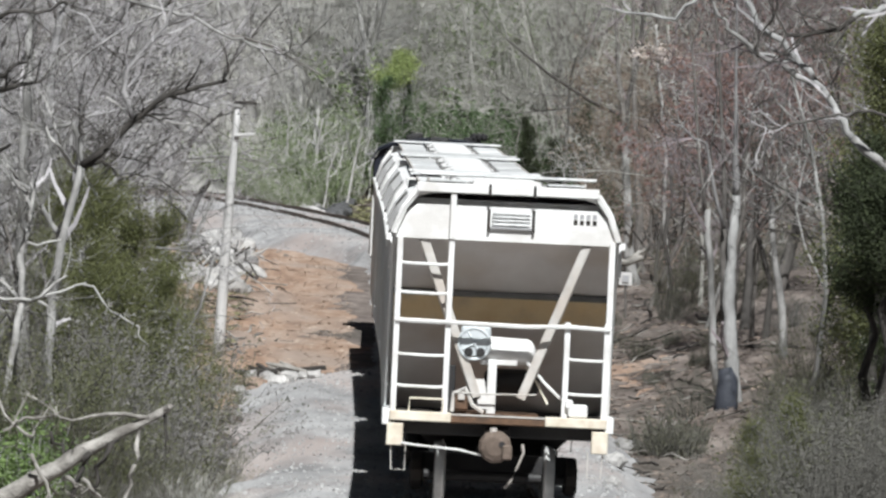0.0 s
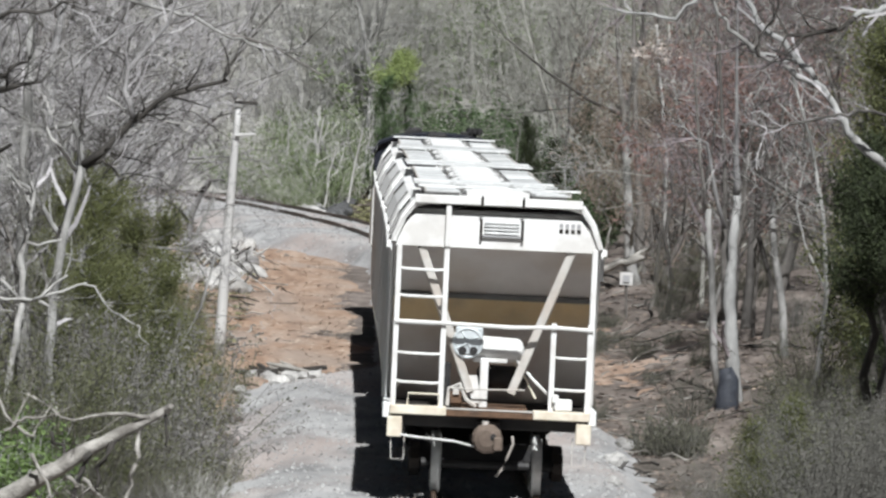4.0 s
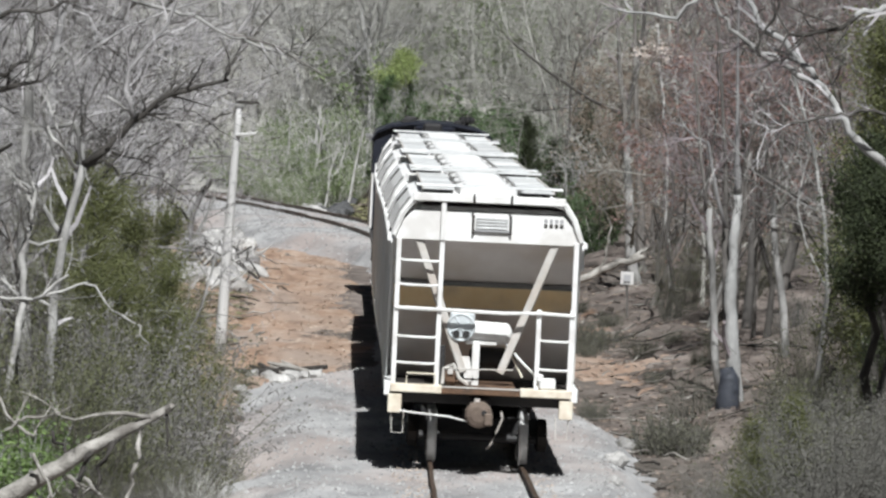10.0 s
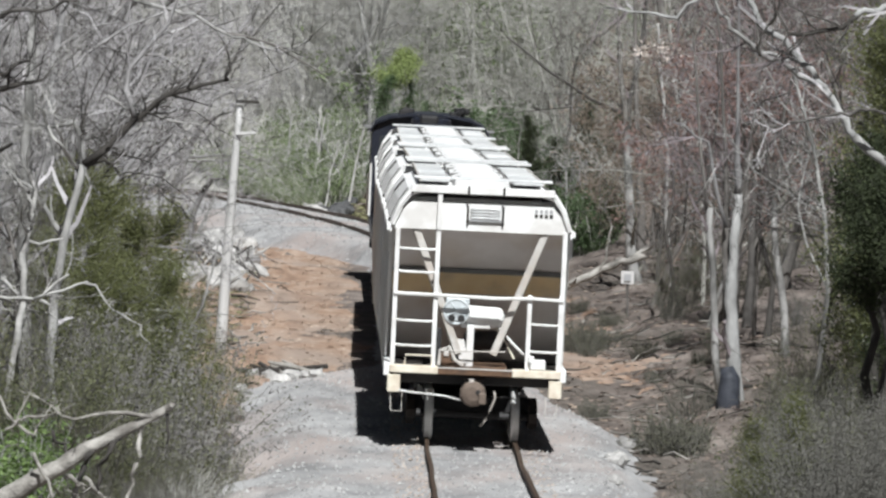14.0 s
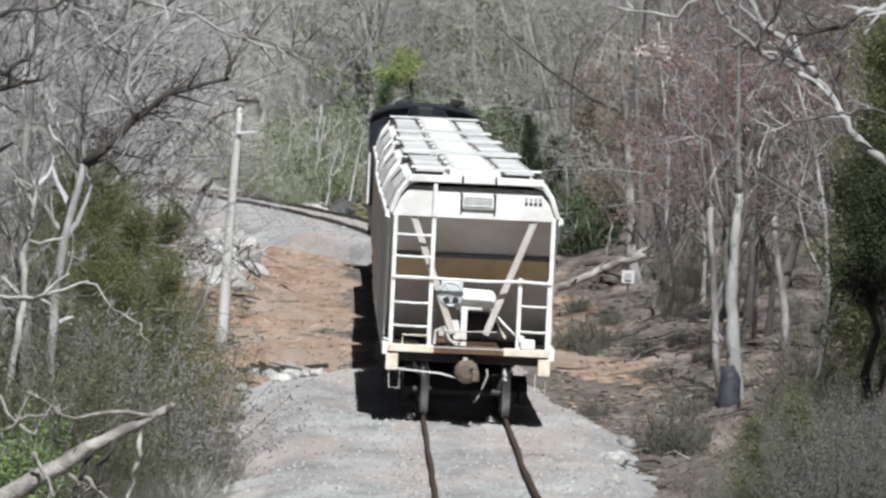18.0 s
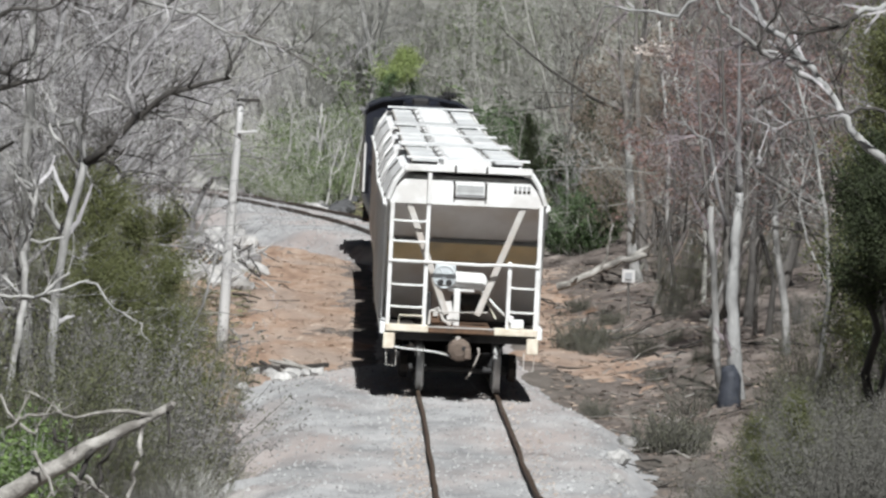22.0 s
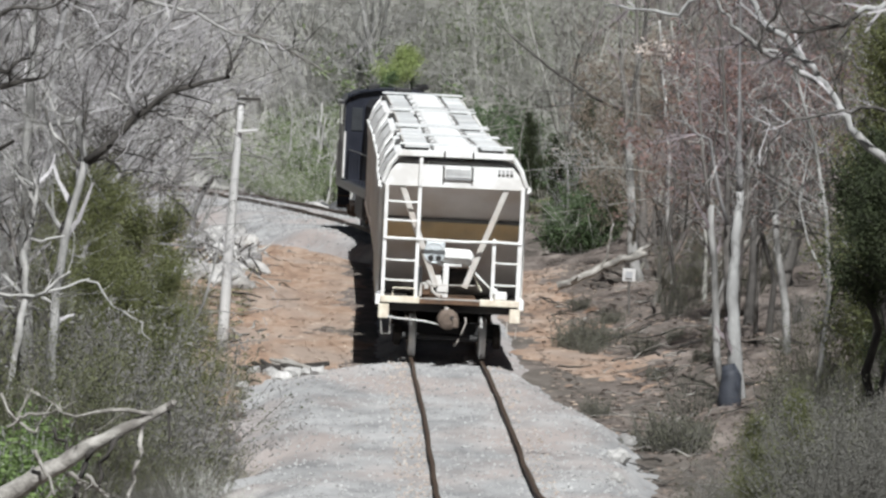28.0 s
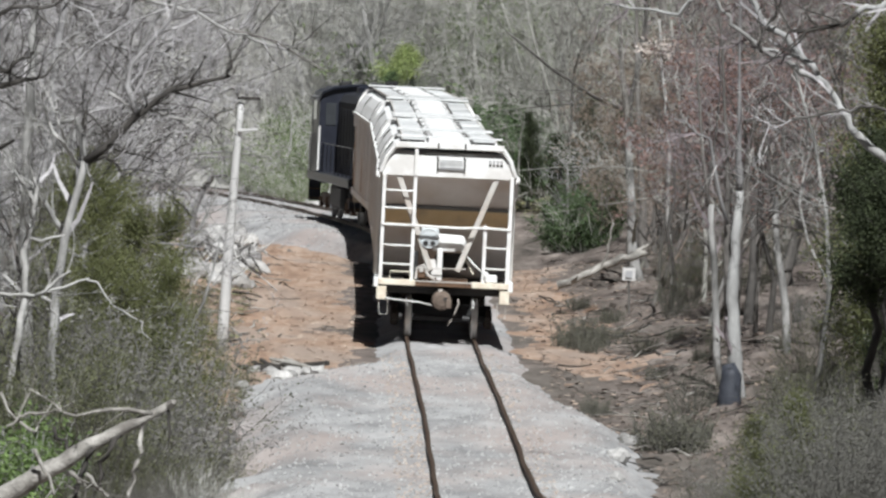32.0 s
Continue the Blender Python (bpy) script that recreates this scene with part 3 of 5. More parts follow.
    p("uncoupling_lever", Geo().tube([(-1.28, .0, .86), (-1.1, -.06, .84), (-.5, -.1, .80), (-.3, -.2, .76), (-.12, -.3, .73)], .015, 6), M_WHITE, "pale uncoupling lever")
    p("air_hose", Geo().tube([(.34, -.1, .9), (.36, -.2, .8), (.28, -.28, .6), (.2, -.3, .42), (.12, -.3, .32)], [.024, .02, .02, .02, .026], 7), M_HOSE, "dusty hanging air hose", True)
    if rear:
        p("brake_post", Geo().box(-.1, .45, 1.63, .12, .1, .72), M_WHITE, "white brake stand post")
        h = p("brake_wheel", Geo().tube([(-.36 + .21 * math.cos(a), .32, 2.22 + .21 * math.sin(a)) for a in np.linspace(0, 2 * math.pi, 21)], .026, 6, False), M_BLUE, "pale hand-brake wheel", True)
        part("hub", Geo().disc((-.36, .36, 2.24), (0, 1, 0), .19, .1), M_BLUE, h)
        for k in range(4):
            a = k * math.pi / 2 + .5
            part("spoke", Geo().tube([(-.36, .3, 2.22), (-.36 + .21 * math.cos(a), .32, 2.22 + .21 * math.sin(a))], .018, 5), M_BLUE, h)
        p("brake_housing", Geo().box(-.34, .5, 2.38, .4, .26, .14, ch=.04), M_BLUE)
        # solid black discs painted as the shade inside two holes
        for k in (-.43, -.27):
            part("vent_hole", Geo().disc((k, .29, 2.11), (0, 1, 0), .06, .03, 12), M_BLACK, h)
        p("brake_cylinder", Geo().tube([(-.22, .6, 2.15), (-.18, .6, 2.15), (.36, .6, 2.13), (.42, .6, 2.13), (.47, .6, 2.13)], [.15, .18, .18, .15, .06], 16), M_WHITE, "white brake cylinder on its stand", True)
        p("cylinder_bracket", Geo().box(-.02, .55, 1.98, .5, .2, .08), M_WHITE)
        p("air_reservoir", Geo().tube([(-.2, .95, 1.72), (-.15, .95, 1.72), (.5, .95, 1.72), (.55, .95, 1.72)], [.1, .18, .18, .1], 14), M_BLACK, "", True)
        p("brake_rod", Geo().tube([(.36, .5, 2.0), (.62, .42, 1.72), (.86, .36, 1.5), (1.0, .3, 1.48)], .022, 6), M_WHITE)
        p("brake_rod", Geo().tube([(.3, .6, 2.0), (.5, .55, 1.75), (.66, .5, 1.45)], .018, 6), M_CREAM)
        p("brake_pipe", Geo().tube([(-.62, .3, 1.3), (-.6, .32, 1.55), (-.45, .3, 1.62), (-.35, .3, 1.4), (-.2, .3, 1.3)], .03, 6), M_DUSTY)
        p("valve", Geo().box(-.5, .35, 1.42, .18, .16, .2, ch=.05), M_RUST)
        p("valve_cap", Geo().box(-.5, .26, 1.5, .09, .05, .08, ch=.02), M_DUSTY)
        p("bell_crank", Geo().slab([(-.34, .4, 1.75), (-.2, .4, 1.75), (-.12, .4, 1.35), (-.26, .4, 1.35)], .05), M_WHITE)
        p("chain_guard", Geo().box(-.64, .42, 1.62, .1, .1, .6), M_BLACK)
        p("cross_pipe", Geo().tube([(-.6, .26, 1.56), (-.2, .27, 1.55), (.5, .26, 1.57)], .012, 5), M_DUSTY)
        p("angle_cock", Geo().box(1.06, .12, 1.38, .26, .16, .18, ch=.06), M_WHITE, "white-painted valve box")
        p("angle_cock", Geo().box(.94, .12, 1.47, .1, .14, .12, ch=.04), M_WHITE)
        for r_, (z, wd) in enumerate(((4.0 - .02, .3), (3.9, .34))):
            for k in range(4):
                p("stencil_mark", Geo().box(.92 + k * .085, .197, z, .055, .006, .065, ch=.001), M_UNDER if r_ else M_MARK)
    return made


def hopper_car(wheels):
    car = thing("hopper_car", "white and grey covered hopper car coupled in a train", "railway car", "hopper cars of the train")
    inner = [(x * .985, z - .05) for x, z in ROOF[::-1]]
    part("roof", Geo().prism(ROOF + inner, .2, CAR_L - .2), M_ROOF, car, "white weathered roof")
    n = 7
    for y in (2.6, 10.4):
        for s in (-1, 1):
            g = Geo()
            path = [(s * 1.56, y, 3.62), (s * 1.545, y, 3.72), (s * 1.415, y, 4.0), (s * 1.25, y, 4.225)]
            g.tube([(px, py + .25 * math.sin(2.1 * k + y), pz) for k, (px, py, pz) in enumerate(path)], .018, 5)
            part("roof_rib", g, M_SHADE, car)
    for s in (-1, 1):
        g = Geo().slab([(s * 1.5, .42, 3.6), (s * 1.5, CAR_L - .42, 3.6), (s * 1.5, CAR_L - 2.1, 1.3), (s * 1.5, 2.1, 1.3)], -.03 * s)
        part("side_sheet", g, M_GREY, car, "grey side sheet stained with rust and dust")
        for i in range(n):
            y = .7 + i * (CAR_L - 1.4) / (n - 1)
            z0 = max(1.3, 3.6 - (min(y, CAR_L - y) - .4) * 1.36)
            part("side_post", Geo().box(s * 1.54, y, (3.58 + z0) / 2, .07, .1, 3.58 - z0), M_GREY, car)
        if s < 0:
            for yy, z1, ww in ((13.2, 2.9, .5), (14.1, 3.2, .7), (14.9, 2.7, .4), (7.9, 2.4, .35)):
                part("rust_streak", Geo().box(s * 1.534, yy, (1.4 + z1) / 2, .008, ww, z1 - 1.4, ch=.002), M_STREAK, car, "orange rust streak on the side sheet")
        part("side_sill", Geo().box(s * 1.49, CAR_L / 2, 1.2, .12, CAR_L - .3, .22), M_GREY, car)
        part("roof_edge", Geo().box(s * 1.56, CAR_L / 2, 3.6, .09, CAR_L - .5, .1), M_WHITE, car)
        # running boards beside the hatches, in short panels
        k = 6
        ln = (CAR_L - 2.5) / k
        for i in range(k):
            y = 1.25 + ln * (i + .5)
            rb = part("running_board", Geo().box(s * .8, y, 4.40 + .012 * (i % 2), .5, ln - .16, .03), M_GRATE, car, "grey steel grating walkway")
            part("board_bracket", Geo().box(s * .8, y + ln / 2, 4.34, .52, .07, .1), M_SHADE, rb)
            part("board_edge", Geo().box(s * 1.06, y, 4.41, .03, ln - .2, .06), M_DUSTY, rb)
    # trough hatches
    k = 6
    for i in range(k):
        ln = (CAR_L - 2.5) / k
        y = 1.25 + ln * (i + .5)
        h = part("hatch_cover", Geo().prism([(-.46, 4.3), (-.46, 4.42), (-.3, 4.47), (.3, 4.47), (.46, 4.42), (.46, 4.3)], y - ln / 2 + .09, y + ln / 2 - .09), M_ROOF, car, "white trough hatch cover")
        for q in (-.3, .3):
            part("latch", Geo().box(.47, y + q * ln, 4.41, .05, .06, .04), M_SHADE, h)
        part("batten", Geo().box(.05 - .1 * (i % 2), y + ln / 2, 4.42, .9, .1, .08), M_SHADE, h)
    # discharge bays
    # near-black colour carries the shade under the car
    for i in range(3):
        y = 4.3 + i * 3.8
        g = Geo()
        g.add([(-1.4, y - 1.7, 1.3), (1.4, y - 1.7, 1.3), (1.4, y + 1.7, 1.3), (-1.4, y + 1.7, 1.3), (-.5, y - .45, .42), (.5, y - .45, .42), (.5, y + .45, .42), (-.5, y + .45, .42)],
              [(0, 1, 5, 4), (1, 2, 6, 5), (2, 3, 7, 6), (3, 0, 4, 7), (4, 5, 6, 7), (3, 2, 1, 0)])
        part("discharge_bay", g, M_UNDER, car, "discharge bay darkened for the shade under the car")
        part("outlet_gate", Geo().box(0, y, .4, 1.2, 1.0, .12), M_RUST, car)
    hopper_end(car, True)
    hopper_end(car, False)
    truck(car, W0, wheels)
    truck(car, W1, wheels)
    return car


LOCO_L = 16.6


def locomotive(wheels):
    eng = thing("locomotive", "black diesel locomotive with a rounded cab roof pulling hopper cars", "locomotive")
    part("frame", Geo().box(0, LOCO_L / 2, 1.35, 3.1, LOCO_L - .4, .3, ch=.04), M_LOCO, eng)
    part("fuel_tank", Geo().box(0, LOCO_L / 2, .78, 2.5, 4.2, .8, ch=.15), M_BLACK, eng)
    # cab with arched roof
    prof = [(-1.58, 1.5), (-1.58, 3.84), (-1.45, 4.08), (-1.08, 4.25), (-.55, 4.34), (0, 4.37), (.55, 4.34), (1.08, 4.25), (1.45, 4.08), (1.58, 3.84), (1.58, 1.5)]
    cab = part("cab", Geo().prism(prof, 1.9, 4.6), M_LOCO, eng, "black cab with arched roof")
    lip = [(x * 1.04, z + .05) for x, z in prof[1:-1]]
    part("cab_roof", Geo().prism(lip + [(x, z - .06) for x, z in lip[::-1]], 1.75, 4.75), M_LOCO, cab)
    for s in (-1, 1):
        part("cab_window", Geo().box(s * .92, 1.88, 3.45, .62, .05, .6), M_GLASS, cab, "grey cab window")
        part("side_window", Geo().box(s * 1.58, 3.2, 3.55, .05, 1.3, .7), M_GLASS, cab)
        part("window_frame", Geo().box(s * .92, 1.87, 3.1, .72, .07, .05), M_LOCO_GREY, cab)
        part("sun_visor", Geo().box(s * 1.67, 3.2, 3.96, .25, 1.4, .04), M_LOCO_GREY, cab)
        part("rear_cab_window", Geo().box(s * 1.2, 4.6, 3.4, .34, .06, .72), M_GLASS, cab, "grey rear cab window")
        part("corner_grab", Geo().tube([(s * 1.57, 4.72, 1.55), (s * 1.57, 4.74, 3.0)], .035, 6), M_WHITE, cab, "white grab rail")
    part("cab_door", Geo().box(-.9, 1.885, 2.35, .62, .05, 1.6), M_LOCO_GREY, cab, "dusty grey cab door")
    part("number_board", Geo().box(.05, 1.86, 4.02, .7, .08, .2), M_LOCO_GREY, cab)
    for s in (-1, 1):
        # grey panels added on the black cab give its sunlit side as colour
        part("cab_pilaster", Geo().box(s * 1.575, 2.0, 2.7, .05, .26, 2.2), M_LOCO_GREY, cab, "added grey cab corner panel for the lit strip of the side")
        part("cab_side_panel", Geo().box(s * 1.585, 3.3, 2.2, .03, 2.3, 1.1), M_LOCO_GREY, cab)
        part("gutter", Geo().tube([(s * 1.66, 1.78, 3.86), (s * 1.66, 4.7, 3.86)], .03, 6), M_LOCO_GREY, cab)
        part("grab_rail", Geo().tube([(s * 1.6, 1.7, 1.5), (s * 1.6, 1.68, 2.6)], .035, 6), M_WHITE, cab, "white grab rail")
        part("roof_vent", Geo().box(s * .7, 3.3, 4.4, .3, .5, .14, ch=.05), M_BLACK, cab)
    # short hood, long hood
    part("short_hood", Geo().box(0, 1.3, 2.3, 1.75, 1.4, 1.75, ch=.12), M_LOCO, eng)
    hood = part("long_hood", Geo().prism([(-.95, 1.5), (-.95, 3.82), (-.8, 4.06), (-.35, 4.18), (.35, 4.18), (.8, 4.06), (.95, 3.82), (.95, 1.5)], 4.6, LOCO_L - .9), M_HOOD, eng, "black long hood")
    for i in range(9):
        for s in (-1, 1):
            part("hood_door", Geo().box(s * .955, 5.5 + i * 1.1, 2.75, .03, .95, 1.7), M_HOOD, hood)
    for y in (6.4, 12.2, 13.6, 15.0):
        part("roof_fan", Geo().tube([(0, y, 4.14), (0, y, 4.32), (0, y, 4.36)], [.55, .55, .45], 18), M_LOCO, hood)
    part("exhaust", Geo().box(.1, 9.0, 4.3, .5, .7, .4, ch=.06), M_BLACK, hood)
    horn = part("horn", Geo().box(-.9, 3.4, 4.4, .1, .1, .2), M_BLACK, eng, "black air horns on the cab roof")
    for k in (-.12, .0, .12):
        part("trumpet", Geo().tube([(-.9 + k, 3.6, 4.48), (-.9 + k, 3.3, 4.48), (-.9 + k, 3.1, 4.48), (-.9 + k, 3.0, 4.48)], [.04, .05, .07, .1], 10), M_BLACK, horn)
    part("bell_housing", Geo().box(.6, 3.0, 4.4, .34, .3, .24, ch=.06), M_BLACK, eng)
    # handrails, steps, plough, couplers
    for s in (-1, 1):
        part("side_handrail", Geo().tube([(s * 1.42, 4.7, 2.45), (s * 1.42, LOCO_L - .6, 2.45)], .022, 5), M_LOCO, eng)
        for i in range(8):
            part("stanchion", Geo().tube([(s * 1.42, 4.8 + i * 1.55, 1.5), (s * 1.42, 4.8 + i * 1.55, 2.45)], .018, 5), M_LOCO, eng)
        for y in (.35, LOCO_L - .35):
            part("end_handrail", Geo().tube([(s * 1.38, y, .6), (s * 1.38, y, 2.5), (s * .6, y, 2.5), (s * .5, y, 1.5)], .028, 6), M_WHITE, eng, "white end handrail")
            st = part("step_well", Geo().box(s * 1.28, y, .98, .4, .06, 1.0), M_LOCO, eng)
            for k in range(3):
                part("step", Geo().box(s * 1.28, y - .02, .55 + .32 * k, .42, .28, .04), M_RUST, st)
    for y in (.2, LOCO_L - .2):
        part("end_plate", Geo().box(0, y, 1.3, 2.9, .08, .5), M_LOCO, eng)
        part("coupler", Geo().box(0, y + (-.3 if y < 1 else .3), .87, .3, .7, .3, ch=.05), M_RUST, eng)
    for k in (-.13, .13):
        part("headlight", Geo().disc((k, .58, 2.95), (0, 1, 0), .1, .05, 14), M_LAMP, eng)
    for y in (3.4, LOCO_L - 3.2):
        t = part("truck", Geo().box(0, 0, .6, 2.0, 2.6, .3), M_BLACK, eng, at=pose(0, y, 0))
        for s in (-1, 1):
            part("side_frame", Geo().box(s * 1.1, 0, .62, .16, 3.2, .34, ch=.08), M_COUPLER, t)
            for k in (-1.15, 1.15):
                part("journal_box", Geo().box(s * 1.18, k, .5, .14, .34, .34, ch=.05), M_RUST, t)
        for k in (-1.15, 1.15):
            wheels.append(wheelset(t, 0, k, .5))
    return eng


first_wheels, engine_wheels = [], []
first_car = hopper_car(first_wheels)
first_car["label"] = "white and grey covered hopper car with ladders and hand brake"
cars = [first_car] + [copy_thing(first_car, Matrix.Identity(4)) for _ in range(3)]
for c in cars[1:]:
    c["label"] = "white-roofed covered hopper car coupled behind the locomotive"
engine = locomotive(engine_wheels)


def motions():
    """The train draws away along the line, its wheels rolling."""
    for i, c in enumerate(cars):
        walk(c, [(t, ride(float(GONE(t)) + i * PITCH, W0, W1)) for t in range(0, 33)])
    about = Matrix.Translation((0, LOCO_L, 0)) @ Matrix.Rotation(math.pi, 4, "Z")
    walk(engine, [(t, ride(float(GONE(t)) + 4 * PITCH + .3, 3.2, LOCO_L - 3.4) @ about) for t in range(0, 33)])
    for group, radius in ([[w for c in cars for w in c.children_recursive if w.name.startswith("wheelset")], .42], [engine_wheels, -.5]):
        for w in group:
            at = w.matrix_basis.translation.copy()
            walk(w, [(k / 5, Matrix.Translation(at) @ Matrix.Rotation(-(float(GONE(k / 5)) - 6.18) / radius, 4, "X")) for k in range(161)])


# ================= plants =================
def turn_from(d, rng, lo, hi):
    """A way that leaves d by lo to hi degrees."""
    a = d.cross(Vector((rng.gauss(0, 1), rng.gauss(0, 1), rng.gauss(0, 1)))).normalized()
    return (Matrix.Rotation(radians(rng.uniform(lo, hi)), 3, a) @ d).normalized()


def twig(g, p, d, ln, r):
    a = d.cross(Vector((.3, .5, .81))).normalized() * r
    b = d.cross(a.normalized()) * r
    k = len(g.v)
    e = p + d * ln
    g.v.extend((tuple(p + a), tuple(p - a * .5 + b * .87), tuple(p - a * .5 - b * .87), tuple(e)))
    g.f.extend(((k, k + 1, k + 3), (k + 1, k + 2, k + 3), (k + 2, k, k + 3)))


def grow(gs, ends, p, d, ln, r, lev, rng, kids, deep, up=.06, wob=.16, start=.3, twigs=5, twig_len=.5, twig_r=.007):
    n = (5, 4, 3, 2)[min(lev, 3)]
    pts, ways = [p.copy()], [d.copy()]
    for i in range(n):
        d = (d + Vector((rng.gauss(0, wob), rng.gauss(0, wob), rng.gauss(0, wob) + up))).normalized()
        p = p + d * ln / n
        pts.append(p.copy())
        ways.append(d.copy())
    tip = .5 if lev == 0 else .4
    rs = [r * (1 - (1 - tip) * i / n) for i in range(n + 1)]
    if lev == 0:
        rs[0] *= 1.35
    gs[min(lev, 1)].tube(pts, rs, (9, 5, 3, 3)[min(lev, 3)], False)
    if lev < deep:
        k = kids[lev]
        for c in range(k):
            t = start + (1 - start) * (c + rng.random()) / k
            i = min(int(t * n), n - 1)
            q = pts[i].lerp(pts[i + 1], t * n - i)
            grow(gs, ends, q, turn_from(ways[i + 1], rng, 28, 68), ln * rng.uniform(.38, .62) * (1.15 - .5 * t), rs[i] * rng.uniform(.33, .52),
                 lev + 1, rng, kids, deep, up, wob * 1.15, .2, twigs, twig_len, twig_r)
    if lev >= deep - 1:
        for c in range(twigs):
            t = rng.random()
            i = min(int(t * n), n - 1)
            q = pts[i].lerp(pts[i + 1], t * n - i)
            w = turn_from(ways[i + 1], rng, 15, 75)
            l2 = twig_len * rng.uniform(.5, 1.4)
            twig(gs[2], q, w, l2, twig_r)
            ends.append(q + w * l2)
            for _ in range(1):
                q2 = q + w * l2 * rng.uniform(.2, .8)
                w2 = turn_from(w, rng, 20, 60)
                twig(gs[2], q2, w2, l2 * rng.uniform(.3, .7), twig_r * .7)
                ends.append(q2 + w2 * l2 * .5)


def leaves(points, size, rng, jitter=.1, per=1):
    """Small folded leaves about the given points."""
    g = Geo()
    for p in points:
        for _ in range(per):
            c = Vector(p) + Vector((rng.gauss(0, jitter), rng.gauss(0, jitter), rng.gauss(0, jitter)))
            a = Vector((rng.gauss(0, 1), rng.gauss(0, 1), rng.gauss(0, .7))).normalized()
            b = a.cross(Vector((rng.gauss(0, 1), rng.gauss(0, 1), rng.gauss(0, 1)))).normalized()
            s = size * rng.uniform(.6, 1.4)
            k = len(g.v)
            nn = a.cross(b) * s * .2
            g.v.extend((tuple(c - a * s), tuple(c + b * s * .42 + nn), tuple(c + a * s), tuple(c - b * s * .42 + nn)))
            g.f.extend(((k, k + 1, k + 2), (k, k + 2, k + 3)))
    return g


def bare_tree(name, label, seed, height, r, bark, twig_mat, kids=(9, 5, 4), deep=3, twigs=4, leaf=None, leaf_size=.05, leaf_share=.5, lean=(0, 0), start=.3, twig_len=.5, wob=.16, category="tree", group=""):
    rng = random.Random(seed)
    e = thing(name, label, category, group)
    gs, ends = [Geo(), Geo(), Geo()], []
    grow(gs, ends, Vector((0, 0, -.15)), Vector((lean[0], lean[1], 1)).normalized(), height * .8, r, 0, rng, kids, deep, start=start, wob=wob, twigs=twigs, twig_len=twig_len)
    part("trunk", gs[0], bark, e, smooth=True)
    part("branchwork", gs[1], bark, e, smooth=True)
    part("crown", gs[2], twig_mat, e)
    if leaf:
        pick = [p for p in ends if rng.random() < leaf_share]
        part("foliage", leaves(pick, leaf_size, rng, .06, 2), leaf, e)
    return e


def cedar(name, label, seed, height, width, foliage, bark, dens=1.0, low=.04, leaf=.042, per=4):
    """An upright evergreen with ragged, gappy sprays."""
    rng = random.Random(seed)
    e = thing(name, label, "tree")
    g, gl, pts = Geo(), Geo(), []
    trunk = [Vector((rng.gauss(0, .04) * i, rng.gauss(0, .04) * i, height * i / 7 - .15)) for i in range(8)]
    g.tube(trunk, [.11 * height / 5 * (1 - i / 8) + .012 for i in range(8)], 8)
    n = int(70 * dens * height / 5)
    for k in range(n):
        t = rng.random() ** .9
        z = height * (low + (.98 - low) * t)
        i = min(int(z / height * 7), 6)
        p = trunk[i].lerp(trunk[i + 1], z / height * 7 - i)
        a = rng.uniform(0, 2 * math.pi)
        reach = width * (1 - t) ** .65 * rng.uniform(.45, 1.25) + .12
        d = Vector((math.cos(a), math.sin(a), rng.uniform(.15, .8))).normalized()
        q = [p]
        for s in range(4):
            d = (d + Vector((rng.gauss(0, .15), rng.gauss(0, .15), .1))).normalized()
            q.append(q[-1] + d * reach / 4)
        gl.tube(q, [.02, .016, .012, .008, .004], 4, False)
        for s in range(int(34 * reach) + 8):
            u = rng.random() ** .6
            i2 = min(int(u * 4), 3)
            c = q[i2].lerp(q[i2 + 1], u * 4 - i2)
            sp = .06 + .1 * u
            for _ in range(per):
                pts.append(c + Vector((rng.gauss(0, sp), rng.gauss(0, sp), rng.gauss(0, sp * 1.2))))
    part("trunk", g, bark, e, smooth=True)
    part("branchwork", gl, bark, e)
    part("crown", leaves(pts, leaf, rng, .02, 1), foliage, e)
    return e


def shrub(name, label, seed, height, width, stem_mat, leaf_mat, stems=60, leaf_per=14, leaf_size=.04, category="bush", group="", fine=1.0):
    rng = random.Random(seed)
    e = thing(name, label, category, group)
    g, g2, pts = Geo(), Geo(), []
    for k in range(stems):
        a, rr = rng.uniform(0, 2 * math.pi), width * .5 * math.sqrt(rng.random())
        p = Vector((rr * math.cos(a) * .6, rr * math.sin(a) * .6, -.1))
        d = Vector((math.cos(a) * rr * .7 / width + rng.gauss(0, .18), math.sin(a) * rr * .7 / width + rng.gauss(0, .18), 1)).normalized()
        ln = height * rng.uniform(.4, 1.05)
        q = [p]
        for s in range(4):
            d = (d + Vector((rng.gauss(0, .16), rng.gauss(0, .16), rng.gauss(0, .05)))).normalized()
            q.append(q[-1] + d * ln / 4)
        g.tube(q[::2], [.016 * fine, .01 * fine, .003], 3, False)
        for s in range(10):
            u = rng.uniform(.15, 1)
            i = min(int(u * 4), 3)
            c = q[i].lerp(q[i + 1], u * 4 - i)
            w = turn_from(d, rng, 20, 70)
            l2 = height * rng.uniform(.08, .24)
            twig(g2, c, w, l2, .006 * fine)
            for _ in range(leaf_per // 4):
                pts.append(c + w * l2 * rng.random())
    part("stem_clump", g, stem_mat, e)
    part("twig_spray", g2, stem_mat, e)
    if leaf_per:
        part("foliage", leaves(pts, leaf_size, rng, .05, 1), leaf_mat, e)
    return e


def put(ob, x, y, spin=0.0, size=1.0, first=None, lean=0.0, sink=0.05):
    """Stand a thing, or a copy of it, on the ground."""
    m = pose(x, y, float(ground_z(x, y)) - sink, lean, 0, spin)
    o = copy_thing(ob, m) if first is None else ob
    o.matrix_basis = m @ Matrix.Diagonal((size, size, size, 1))
    return o


